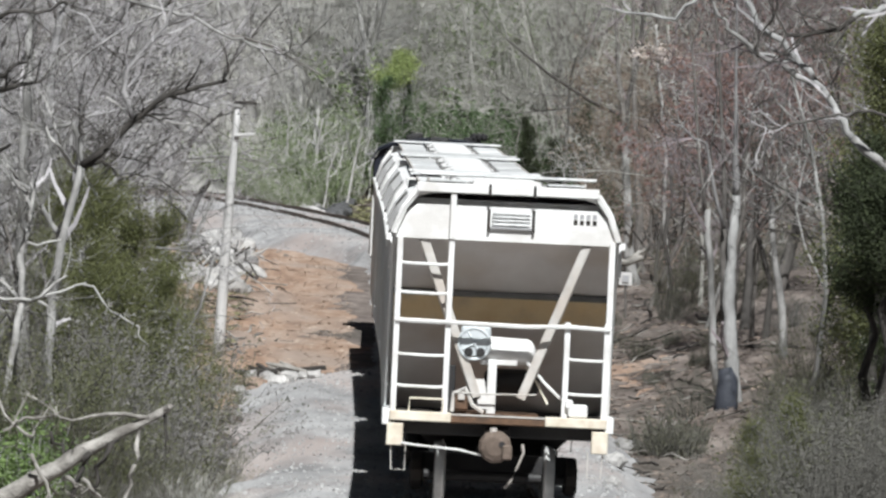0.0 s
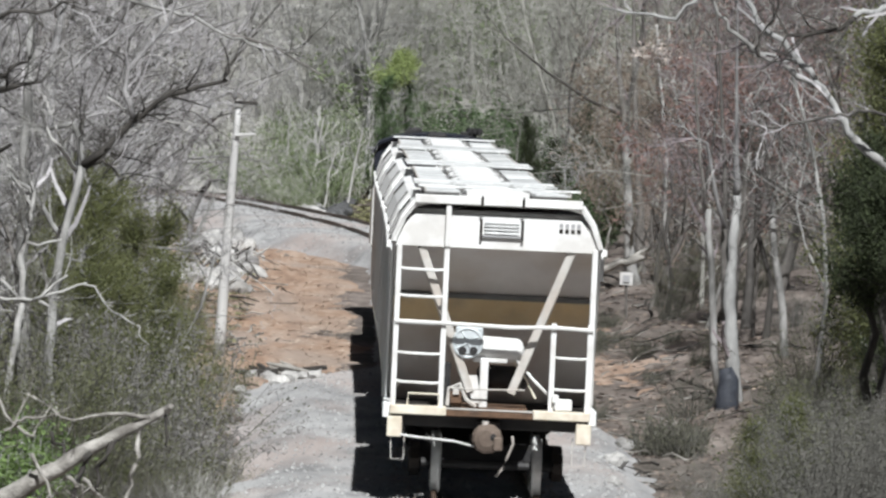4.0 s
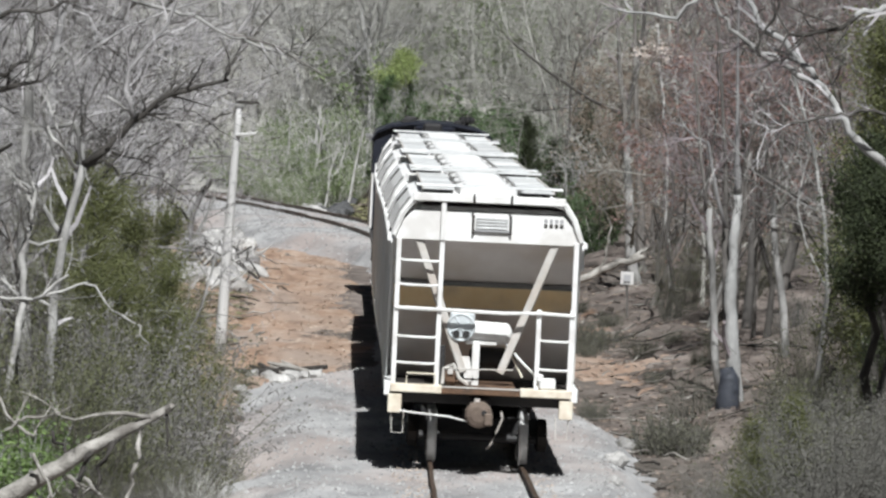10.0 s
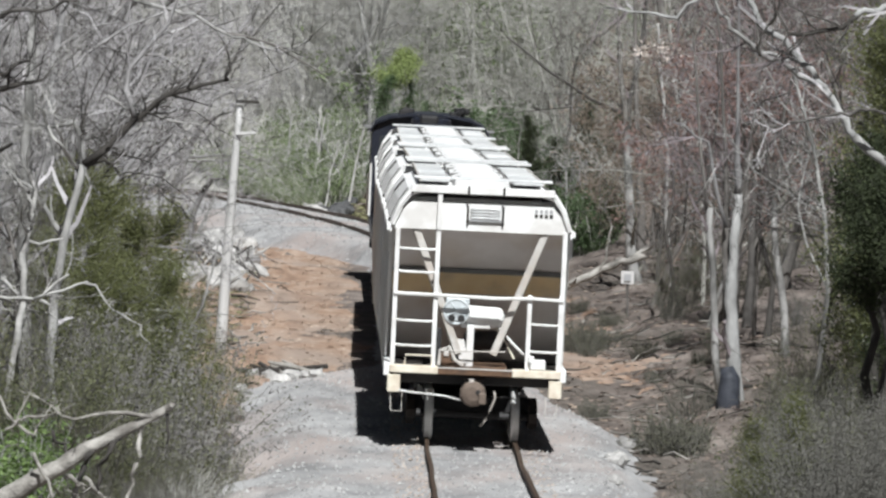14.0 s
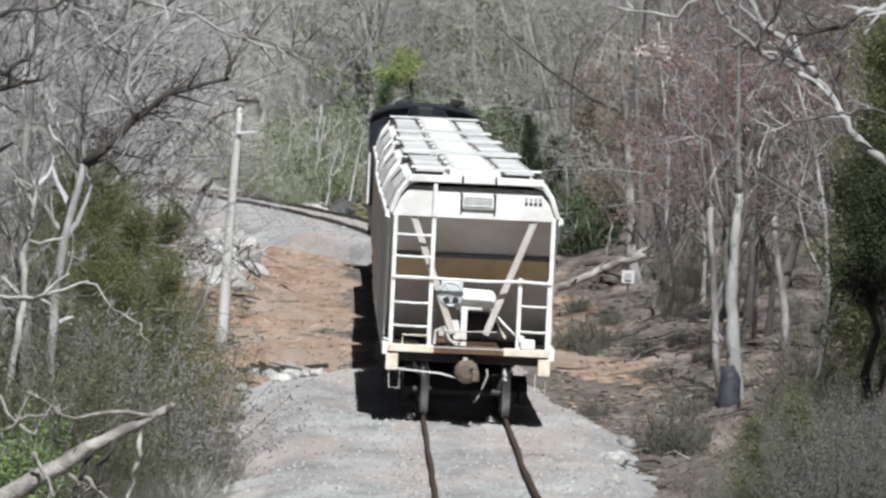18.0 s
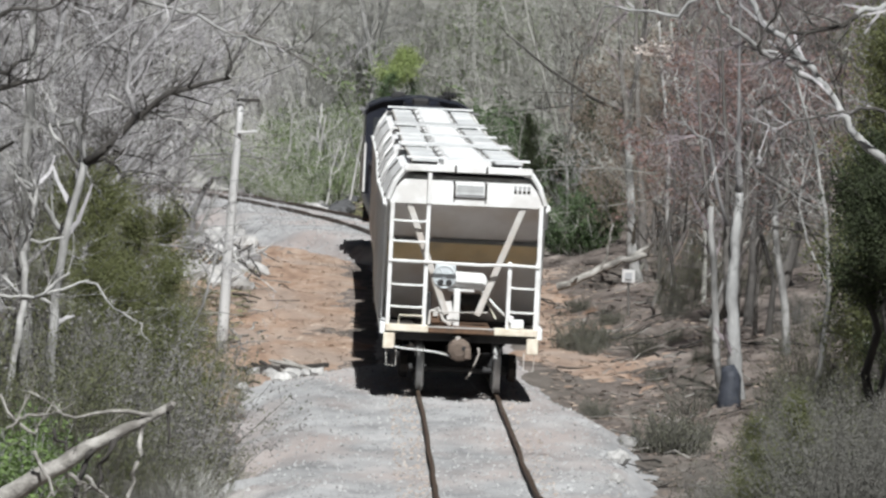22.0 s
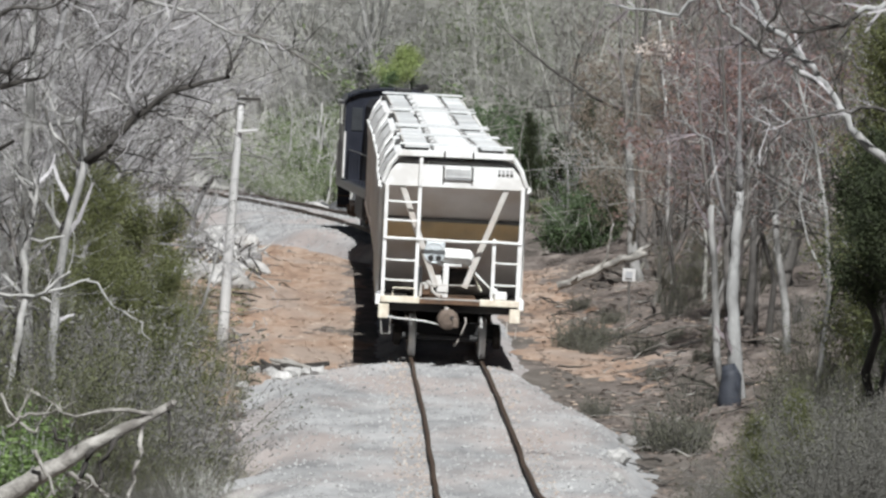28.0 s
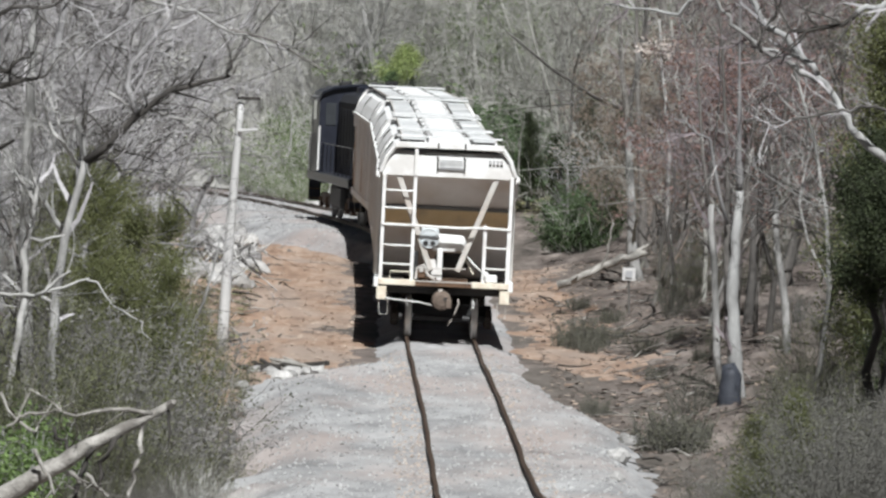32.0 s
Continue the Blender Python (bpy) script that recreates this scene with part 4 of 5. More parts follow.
def scatter(kinds, spots, seed, sizes=(.8, 1.2), placed=None):
    rng = random.Random(seed)
    used = set()
    for i, (x, y) in enumerate(spots):
        k = rng.randrange(len(kinds))
        s = rng.uniform(*sizes)
        spin = rng.uniform(0, 360)
        if k in used or kinds[k].name in STANDING:
            put(kinds[k], x, y, spin, s)
        else:
            put(kinds[k], x, y, spin, s, first=True)
            STANDING.add(kinds[k].name)


STANDING = set()
WOODS = "bare trees of the woods"
grey_trees = [bare_tree("bare_tree", "leafless grey deciduous tree with dense fine twigs", 11 + k, (12, 10, 13, 9)[k], (.13, .1, .15, .08)[k], (M_BARK, M_BARK, M_BARK, M_BARKDARK2)[k], M_TWIG,
                        kids=((10, 5, 4), (9, 5, 4), (11, 5, 4), (8, 5, 4))[k], twigs=5, start=.18, wob=.27, group=WOODS) for k in range(4)]
# far and haze trees carry the pale of distance in bark and twig colours
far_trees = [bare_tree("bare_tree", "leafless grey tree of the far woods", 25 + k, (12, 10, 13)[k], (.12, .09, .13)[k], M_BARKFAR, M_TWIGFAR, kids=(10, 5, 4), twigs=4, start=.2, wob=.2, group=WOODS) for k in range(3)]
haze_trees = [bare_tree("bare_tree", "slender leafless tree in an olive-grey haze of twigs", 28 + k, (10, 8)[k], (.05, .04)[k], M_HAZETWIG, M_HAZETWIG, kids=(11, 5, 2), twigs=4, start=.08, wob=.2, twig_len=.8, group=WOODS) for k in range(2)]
# dark bark and twig copies put the woods' shade into the colour
dark_trees = [bare_tree("bare_tree", "leafless tree coloured dark olive-grey for the shade of the woods", 21 + k, (12, 10, 9)[k], (.15, .11, .09)[k], M_BARKDARK2, M_TWIGDARK, kids=(9, 5, 4), twigs=4, start=.3, group=WOODS) for k in range(3)]
pale_trees = [bare_tree("pale_bare_tree", "leafless tree with pale grey bark in the woods", 31 + k, (12, 9)[k], (.13, .1)[k], M_BARKPALE, M_TWIG, kids=(7, 4, 3), twigs=3, start=.4, group=WOODS) for k in range(2)]
red_trees = [bare_tree("red_maple", "leafless maple with reddish swelling buds", 41 + k, (9, 11)[k], (.09, .12)[k], M_BARKDARK2, M_TWIGRED, kids=(9, 5, 4), twigs=5, start=.25,
                       leaf=M_BUDRED, leaf_size=.035, leaf_share=.35, group=WOODS) for k in range(2)]
tan_trees = [bare_tree("beech_tree", "young beech holding dry tan leaves", 51 + k, (9, 7)[k], (.09, .07)[k], M_BARKDARK2, M_TWIGTAN, kids=(12, 5, 3), twigs=4, start=.08,
                       leaf=M_LEAFTAN, leaf_size=.055, leaf_share=.6, group=WOODS) for k in range(2)]
green_trees = [bare_tree("budding_tree", "slender tree in fresh yellow-green spring leaf", 61 + k, (8, 10)[k], (.05, .05)[k], M_HAZETWIG, M_HAZETWIG, kids=(9, 5, 3), twigs=4, start=.62,
                         leaf=M_FRESH, leaf_size=.07, leaf_share=.7, group=WOODS) for k in range(2)]
cedars = [cedar("cedar_tree", "ragged olive-green cedar tree", 71, 6.2, 1.5, M_CEDAR, M_BARK, 1.2, leaf=.028, per=9), cedar("cedar_tree", "small olive-green cedar tree", 72, 4.2, 1.1, M_CEDAR, M_BARK, 1.2, leaf=.026, per=10)]
high_cedar = cedar("cedar_tree", "dark green cedar with a bare lower trunk", 74, 6.6, 1.4, M_CEDARDARK, M_BARKDARK, 1.1, .62)
dark_cedars = [cedar("cedar_tree", "dark green cedar tree among bare trees", 73, 6.0, 1.5, M_CEDARDARK, M_BARKDARK, 1.4)]
spring_tree = cedar("spring_tree", "young treetop in fresh yellow-green leaf", 77, 6.4, .95, M_FRESH, M_BARK, .9, .74, .06)
brush = [shrub("brush_bush", "grey-brown leafless brush with a few olive leaves", 81 + k, (1.8, 1.2, 2.4)[k], (1.8, 1.4, 2.0)[k], (M_BRUSH, M_BRUSHPALE, M_BRUSHDARK)[k], (M_OLIVE, M_HAZE, M_OLIVEGREEN)[k], (60, 60, 60)[k], (12, 8, 16)[k], .022, fine=.65) for k in range(3)]
low_brush = [shrub("low_bush", "low dark leafless bush on the litter", 88, .9, 1.3, M_BRUSH, M_OLIVE, 70, 12, .024)]
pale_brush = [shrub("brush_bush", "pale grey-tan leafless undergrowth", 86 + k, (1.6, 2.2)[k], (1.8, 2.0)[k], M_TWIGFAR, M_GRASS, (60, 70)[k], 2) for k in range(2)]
saplings = [bare_tree("sapling", "slender pale-stemmed sapling in the undergrowth", 95 + k, (6, 7.5, 5)[k], (.05, .06, .045)[k], M_BARKPALE, M_TWIG, kids=(7, 3), deep=2, twigs=4, start=.35, group="saplings of the woods") for k in range(3)]
haze_bush = [shrub("hazy_bush", ("olive-grey bush of very fine leafless twigs", "dull green bush of fine spring leaves", "mauve-grey bush of dense fine twigs", "dark olive bush of small spring leaves")[k], 84 + k, 1.9, 1.8,
                   (M_HAZE, M_HAZE, M_HAZEMAUVE, M_OLIVE)[k], (M_HAZE, M_HAZEGREEN, M_HAZEMAUVE, M_OLIVEGREEN)[k], 46, 56, .019, fine=.5) for k in range(4)]
far_bush = shrub("hazy_bush", "pale green undergrowth beyond the bend", 89, 1.9, 1.9, M_TWIGFAR, M_SOFTGREEN, 48, 16, .05)
crooked_trees = [bare_tree("crooked_tree", ("dark-limbed crooked tree with sparse black twigs", "bleached crooked tree with sparse white twigs")[k], 65 + k, (8.6, 8)[k], (.07, .05)[k], (M_BARKDARK, M_BARKPALE)[k], (M_BARKDARK, M_BLEACHED)[k], kids=(9, 4, 2), twigs=3, start=.35, wob=.27, twig_len=.35, group=WOODS) for k in range(2)]
white_sapling = bare_tree("sapling", "slender sunlit white sapling in green undergrowth", 98, 4.6, .06, M_BLEACHED, M_TWIGFAR, kids=(4, 2), deep=2, twigs=2, start=.5, group="saplings of the woods")
green_bush = shrub("green_bush", "bush in fresh green leaf", 91, 1.6, 1.8, M_TWIG, M_LEAFGREEN, 60, 20, .06)


def woods(n, seed, u0, u1, y0, y1, clear=4.0):
    """Spots in a wedge of land, clear of the track."""
    rng = random.Random(seed)
    out = []
    while len(out) < n:
        y = rng.uniform(y0, y1)
        x = rng.uniform(u0, u1) * y
        if abs(x - float(track_x(y))) > clear:
            out.append((x, y))
    return out


# left woods
scatter(grey_trees + pale_trees[:1], woods(34, 1, -.066, -.036, 172, 262), 1)
scatter(grey_trees, woods(11, 2, -.068, -.046, 136, 175), 2, (.6, .95))
scatter(crooked_trees, [(-7.9, 132), (-7.3, 138), (-8.6, 150), (-8.0, 146), (-8.2, 141), (-9.0, 158), (-7.7, 124), (-9.4, 164)], 67, (.85, 1.1))
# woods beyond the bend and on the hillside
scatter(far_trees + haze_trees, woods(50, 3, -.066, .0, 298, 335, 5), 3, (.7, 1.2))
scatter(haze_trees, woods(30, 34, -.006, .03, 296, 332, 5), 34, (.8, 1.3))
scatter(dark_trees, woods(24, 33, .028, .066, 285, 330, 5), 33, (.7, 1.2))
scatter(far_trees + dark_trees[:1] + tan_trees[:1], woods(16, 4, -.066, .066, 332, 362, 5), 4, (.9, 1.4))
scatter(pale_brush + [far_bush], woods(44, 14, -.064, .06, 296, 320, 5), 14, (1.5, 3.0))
scatter(pale_brush[:1] + [far_bush] * 2, woods(34, 27, -.036, -.012, 289, 302, 4.0), 27, (.7, 1.3))
scatter(saplings, woods(26, 24, -.034, -.008, 290, 312, 5), 24, (.6, .9))
scatter(saplings, woods(8, 25, .012, .036, 240, 290, 5), 25, (.8, 1.2))
scatter(saplings, woods(16, 26, -.06, -.036, 150, 230, 5), 26, (.7, 1.1))
scatter(haze_trees, woods(16, 45, -.042, -.016, 302, 335, 5), 45, (.7, 1.0))
scatter(haze_trees + haze_bush[:1], woods(14, 46, -.012, .02, 300, 325, 5), 46, (.8, 1.1))
scatter(pale_brush, woods(46, 48, -.044, -.018, 300, 330, 3), 48, (1.3, 2.4))
scatter(far_trees + saplings, woods(22, 49, -.042, -.016, 304, 326, 3), 49, (.6, .95))
for x, y, sz in ((-7.6, 297, 1.2), (-8.0, 299, 1.3), (-8.6, 300.5, 1.5), (-9.2, 303, 1.5), (-9.8, 306, 1.7), (-10.4, 309, 1.8), (-9.0, 308, 2.0)):
    put(pale_brush[0], x, y, x * 60, sz)
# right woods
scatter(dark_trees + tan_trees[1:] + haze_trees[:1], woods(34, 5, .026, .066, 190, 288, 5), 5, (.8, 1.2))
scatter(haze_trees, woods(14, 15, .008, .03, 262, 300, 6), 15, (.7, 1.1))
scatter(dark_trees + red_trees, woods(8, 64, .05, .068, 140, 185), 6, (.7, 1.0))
scatter(red_trees, woods(4, 16, .033, .045, 165, 200), 16, (.75, .9))
scatter(tan_trees, [(5.9, 226), (6.6, 232), (6.3, 212), (6.1, 219)], 17, (.85, 1.05))
put(red_trees[0], 5.8, 157, 30, .82)
scatter(dark_trees, woods(6, 52, .012, .023, 258, 288, 5), 52, (.6, .85))
red_crown = bare_tree("red_maple", "small maple hazed with dark red buds", 47, 7.4, .05, M_BARKDARK2, M_TWIGRED, kids=(12, 5, 3), twigs=4, start=.5, leaf=M_BUDRED, leaf_size=.055, leaf_share=.95, twig_len=.35, group=WOODS)
put(red_crown, 6.5, 164, 0, .92, first=True)
put(red_crown, 7.0, 168, 140, .9)
put(red_crown, 8.6, 205, 250, 1.2)
scatter(crooked_trees, [(6.9, 140), (7.8, 152), (6.2, 176), (8.3, 143), (7.2, 166), (5.6, 186)], 68, (.85, 1.1))
# evergreens
for x, y, k, s in ((-6.0, 128, 0, .85), (-5.2, 131, 1, 1.05), (-4.9, 140, 1, 1.0), (-6.9, 136, 0, .78), (-4.5, 129, 1, .8), (-6.5, 124, 1, .85), (-5.5, 120, 1, .85), (-4.9, 126, 1, .6), (-6.7, 150, 0, .76)):
    put(cedars[k], x, y, x * 77, s, first=True if cedars[k].name not in STANDING else None)
    STANDING.add(cedars[k].name)
put(high_cedar, 7.1, 119, 10, .8, first=True)
put(high_cedar, 7.6, 131, 130, .84)
put(high_cedar, 6.9, 121, 230, .74)
put(high_cedar, 7.35, 123, 80, .8)
put(dark_cedars[0], 7.75, 127, 30, .62)
put(cedars[0], 8.2, 134, 60, 1.3)
put(cedars[0], 8.5, 139, 200, 1.36)
put(dark_cedars[0], 4.9, 238, 160, .5, first=True)
put(dark_cedars[0], 8.6, 150, 100, 1.0)
put(dark_cedars[0], 3.6, 241, 20, .58)
put(dark_cedars[0], 2.9, 264, 330, .6)
put(dark_cedars[0], 4.6, 246, 70, .72)
put(dark_cedars[0], 5.5, 249, 210, .66)
scatter(saplings[:2], [(3.9, 232), (4.4, 234), (4.8, 231), (5.2, 236), (3.5, 236)], 53, (.5, .7))
dark_green = cedar("young_pine", "young tree in dull dark green leaf below a fresh treetop", 78, 5.4, .9, M_EVERGREEN, M_BARKDARK, 1.2)
evergreen = shrub("evergreen_bush", "broad dark green bush beyond the bend", 92, 2.5, 2.6, M_TWIGDARK, M_EVERGREEN, 80, 40, .065)
for x, y, sz in ((4.2, 231, .78), (4.7, 236, .85), (3.7, 233, .7), (1.4, 284, 1.2), (2.1, 287, 1.4), (2.7, 283, 1.1), (.9, 290, 1.3), (3.3, 286, 1.2)):
    put(evergreen, x, y, x * 90, sz, first=True if evergreen.name not in STANDING else None)
    STANDING.add(evergreen.name)
put(cedars[1], 4.25, 99, 30, .5)
put(cedars[1], 4.75, 101, 130, .58)
scatter(dark_trees, woods(5, 47, -.057, -.042, 113, 122, 3), 47, (.35, .55))
put(spring_tree, -2.1, 291, 0, .84, first=True)
put(dark_green, -2.3, 290, 40, .88, first=True)
put(dark_green, -1.6, 291.5, 200, .8)
put(dark_green, -.9, 292, 120, .6)
put(green_trees[1], -1.9, 313, 0, 1.05)
scatter([white_sapling], [(-4.6, 288), (-4.1, 290), (-3.7, 287.5), (-5.2, 290), (-3.3, 291), (-4.9, 294), (-5.7, 292), (-2.9, 289), (-3.0, 294), (-6.3, 294)], 99, (.65, 1.05))
for x, y, sz in ((-7.2, 292, .8), (-7.8, 293, .9), (-8.4, 294, .9), (-9.0, 296, 1.0), (-6.6, 291, .7), (-5.5, 287, .8), (-5.0, 292, 1.0), (-4.4, 293, 1.0), (-5.9, 296, 1.2), (-3.6, 294, .9)):
    put(far_bush, x, y, x * 70, sz)
for x, y, s in ((-5.85, 106, .85), (-5.6, 107.5, .7), (-6.1, 108, 1.0), (-6.7, 118, 1.2), (-6.25, 115, .9), (-6.4, 122, .8)): 
    put(green_bush, x, y, x * 50, s)
# brush along both verges
scatter(brush, woods(22, 37, -.04, -.028, 104, 128, 3.0), 37, (.3, .55))
scatter(pale_brush, woods(20, 38, -.037, -.025, 99, 122, 3.0), 38, (.22, .45))
scatter(brush + haze_bush[1:2] * 3 + haze_bush[3:], woods(28, 7, -.062, -.038, 106, 150, 3.2) + woods(12, 8, -.045, -.034, 150, 215), 7, (.6, 1.1))
scatter(brush, woods(14, 9, .034, .044, 96, 112, 3), 8, (.3, .5))
scatter(haze_bush[:1] * 3 + haze_bush[1:], woods(28, 109, .037, .067, 97, 128, 3), 109, (.45, .85))
scatter(haze_bush[:1] + haze_bush[1:2] * 3 + haze_bush[3:], woods(24, 110, -.05, -.027, 100, 126, 2.9), 110, (.35, .65))
scatter(haze_bush[1:2] * 3 + haze_bush[2:] + haze_bush[3:], [(-5.75, 110.5), (-6.2, 113), (-5.5, 113.5), (-5.0, 115), (-4.55, 117), (-5.9, 118), (-5.3, 119), (-4.7, 121), (-6.4, 109), (-4.35, 112), (-4.9, 110)], 111, (1.05, 1.75))
scatter(brush[:2] + haze_bush[:1] * 2, woods(26, 29, .045, .067, 100, 140, 3), 29, (.6, 1.1))
scatter(brush, woods(30, 10, .03, .06, 150, 230), 10, (.3, .9))
scatter(haze_bush[:1] * 2 + brush[:1], woods(9, 19, .05, .068, 94, 110, 3), 19, (.9, 1.3))
scatter(haze_bush[:1], [(-3.35, 98), (-3.6, 100), (-3.45, 103), (-3.75, 97), (-3.9, 101.5), (-3.6, 106), (-4.1, 104), (-4.0, 98.5), (-3.8, 109)], 113, (.28, .46))
scatter(haze_bush[1:2], [(-4.3, 152), (-4.0, 154), (-4.5, 156), (-3.9, 149), (-4.2, 147), (-4.7, 160), (-4.9, 164), (-5.3, 168)], 112, (.2, .34))
scatter(low_brush, [(3.4, 170), (4.2, 178), (4.6, 168), (4.6, 158), (5.4, 172), (4.9, 140), (4.2, 186), (5.6, 160), (3.6, 196), (3.2, 150)], 39, (.35, .8))

olive_bush = [shrub("olive_bush", "half-leafed olive green bush in the roadside brush", 93 + k, (1.6, 2.0)[k], (1.3, 1.2)[k], M_BRUSH, M_OLIVEGREEN, 50, 20, .04) for k in range(2)]
scatter(olive_bush, [(5.3, 105), (5.0, 100), (5.6, 109), (6.2, 118), (4.7, 97), (6.4, 104)], 94, (.6, 1.0))
scatter(brush[2:], woods(14, 97, .046, .063, 118, 150, 3), 97, (.45, .9))
scatter(low_brush, [(4.25, 138), (4.45, 137), (3.3, 173), (3.6, 174), (3.1, 174.5)], 95, (.8, 1.15))
scatter(brush[1:2], woods(6, 96, .04, .066, 98, 125, 3), 96, (.5, .9))

scatter(brush[2:], woods(8, 98, -.058, -.048, 108, 116, 3), 98, (.6, .95))

# ================= single trees and limbs =================
def limb(tree, name, pts, r0, r1, material, side=5, seed=0, twig_mat=None, wob=1.0, rough=.1):
    """A crooked limb through the given places, with short side twigs."""
    rng = random.Random(seed)
    p = [Vector(q) for q in pts]
    fine = [p[0]]
    for a, b in zip(p, p[1:]):
        for k in range(1, 4):
            c = a.lerp(b, k / 3)
            if k < 3:
                c += Vector((rng.gauss(0, .03), rng.gauss(0, .05), rng.gauss(0, .03))) * wob
            fine.append(c)
    n = len(fine)
    g = Geo().tube(fine, [(r0 + (r1 - r0) * i / (n - 1)) * (1 + rough * rng.uniform(-1, 1)) for i in range(n)], 9, True)
    ob = part(name, g, material, tree, smooth=True)
    if side:
        gs, ends = [Geo(), Geo(), Geo()], []
        for k in range(side):
            i = rng.randrange(1, n)
            d = (fine[i] - fine[i - 1]).normalized()
            grow(gs, ends, fine[i], turn_from(d, rng, 25, 65), rng.uniform(.4, 1.1), r1 * .8, 2, rng, (0, 0, 0, 0), 2, twigs=6, twig_len=.3, twig_r=.006)
        gs[1].add(gs[2].v, gs[2].f)
        part("twig_spray", gs[1], twig_mat or material, tree)
    return ob


def fork(tree, at, a, b, r, seed):
    """Two thin grey limbs where a trunk divides."""
    limb(tree, "limb", [at, *a], r, r * .35, M_BARKDARK2, 8, seed, M_TWIGRED)
    limb(tree, "limb", [at, *b], r * .9, r * .3, M_BARKDARK2, 8, seed + 1, M_TWIGRED)


oak = thing("old_oak", "bare old tree with crooked dark limbs reaching over the bank", "tree")
limb(oak, "trunk", [(-5.2, 116, -.6), (-5.89, 116.00, 1.02), (-5.89, 116.00, 2.49), (-5.78, 116.00, 3.36), (-5.53, 116.00, 4.49)], .085, .065, M_BARKPALE, 6, 1, M_TWIG)
limb(oak, "limb", [(-5.53, 116.00, 4.49), (-4.78, 116.00, 5.22), (-4.28, 116.00, 5.63), (-3.39, 116.00, 5.89)], .072, .028, M_BARKDARK, 18, 2, M_BARKDARK)
limb(oak, "limb", [(-5.53, 116.00, 4.49), (-5.69, 116.00, 5.14), (-6.11, 116.00, 5.03)], .06, .02, M_BARKPALE, 5, 3, M_BARKPALE)
limb(oak, "limb", [(-5.78, 116.00, 3.36), (-6.28, 116.00, 4.03), (-6.69, 116.00, 4.35)], .05, .02, M_BARKPALE, 6, 4, M_BARKPALE)
limb(oak, "limb", [(-4.78, 116.00, 5.22), (-4.90, 116.00, 5.99), (-4.33, 116.00, 6.71), (-4.10, 116.00, 7.42)], .05, .02, M_BARK, 8, 5, M_TWIG)

limb(oak, "limb", [(-5.51, 116, 4.43), (-5.3, 116, 4.55), (-5.08, 116, 4.53), (-4.97, 116, 4.35)], .04, .015, M_BARKDARK, 3, 51, M_TWIG)
limb(oak, "twig", [(-5.21, 116, 5.56), (-4.77, 116, 5.32), (-4.25, 116, 5.23), (-3.72, 116, 5.18)], .018, .008, M_BLEACHED, 4, 52, M_TWIG)
limb(oak, "limb", [(-3.39, 116, 5.89), (-3.36, 116, 6.14)], .03, .02, M_BARKDARK, 2, 53, M_BARKDARK)

hickory = thing("leaning_hickory", "pale bare tree leaning over the clearing", "tree")
limb(hickory, "trunk", [(-9.6, 138, -.3), (-9.5, 138, 4.4), (-8.4, 138, 7.4)], .15, .07, M_BARK, 4, 6, M_TWIG)
limb(hickory, "limb", [(-8.4, 138, 7.4), (-6.7, 138, 7.62), (-5.25, 138, 7.32), (-4.73, 138, 7.25), (-4.1, 138, 6.91), (-3.68, 138, 6.78), (-3.05, 138, 6.6), (-2.55, 138, 6.88)], .042, .016, M_BARKPALE, 12, 7, M_BARKDARK)
limb(hickory, "limb", [(-4.1, 138, 6.91), (-3.2, 138, 6.74), (-2.2, 138, 6.2)], .03, .012, M_BARKDARK2, 9, 8, M_TWIG)
edge = thing("bare_tree", "old tree with dark crooked limbs at the thicket's edge", "tree")
limb(edge, "trunk", [(-7.1, 110, -.4), (-7.0, 110, 3.0), (-6.9, 110, 5.3), (-6.95, 110, 7.2)], .13, .08, M_BARKDARK, 3, 54, M_BARKDARK)
limb(edge, "limb", [(-6.9, 110, 5.3), (-6.58, 110, 5.54), (-6.18, 110, 5.65), (-5.89, 110, 5.71)], .07, .02, M_BARKDARK, 8, 55, M_BARKDARK)
limb(edge, "limb", [(-6.9, 110, 5.5), (-6.59, 110, 5.74), (-6.35, 110, 5.88), (-6.07, 110, 6.05)], .06, .015, M_BARKDARK, 8, 56, M_BARKDARK)
limb(edge, "limb", [(-6.93, 110, 6.4), (-6.4, 110, 6.7), (-5.8, 110, 6.75), (-5.3, 110, 7.0)], .045, .012, M_BARKDARK2, 9, 57, M_BARKDARK)
stem = thing("grey_birch", "pale grey trunk behind bleached branches", "tree")
limb(stem, "trunk", [(-6.5, 122, -.5), (-6.63, 122, 1.63), (-6.74, 122, 3.26), (-6.74, 122, 4.36), (-6.76, 122, 5.72), (-6.72, 122, 6.9)], .12, .06, M_BARKPALE, 8, 58, M_TWIG)
white = thing("dead_sapling", "forked sun-bleached white sapling", "tree")
limb(white, "trunk", [(-6.35, 112, -.3), (-6.3, 112, 1.14), (-6.2, 112, 1.89), (-6.16, 112, 2.73), (-6.14, 112, 3.32), (-6.06, 112, 3.61)], .06, .045, M_BLEACHED, 3, 59, M_BLEACHED)
limb(white, "limb", [(-6.06, 112, 3.61), (-6.13, 112, 3.97), (-6.27, 112, 4.22), (-6.45, 112, 4.47)], .042, .02, M_BLEACHED, 3, 60, M_BLEACHED)
limb(white, "limb", [(-6.06, 112, 3.61), (-6.04, 112, 4.08), (-6.17, 112, 4.4)], .042, .02, M_BLEACHED, 3, 71, M_BLEACHED)
limb(white, "limb", [(-6.14, 112, 3.32), (-6.1, 112, 3.35), (-5.59, 112, 3.4)], .025, .015, M_BLEACHED, 1, 72, M_BLEACHED)
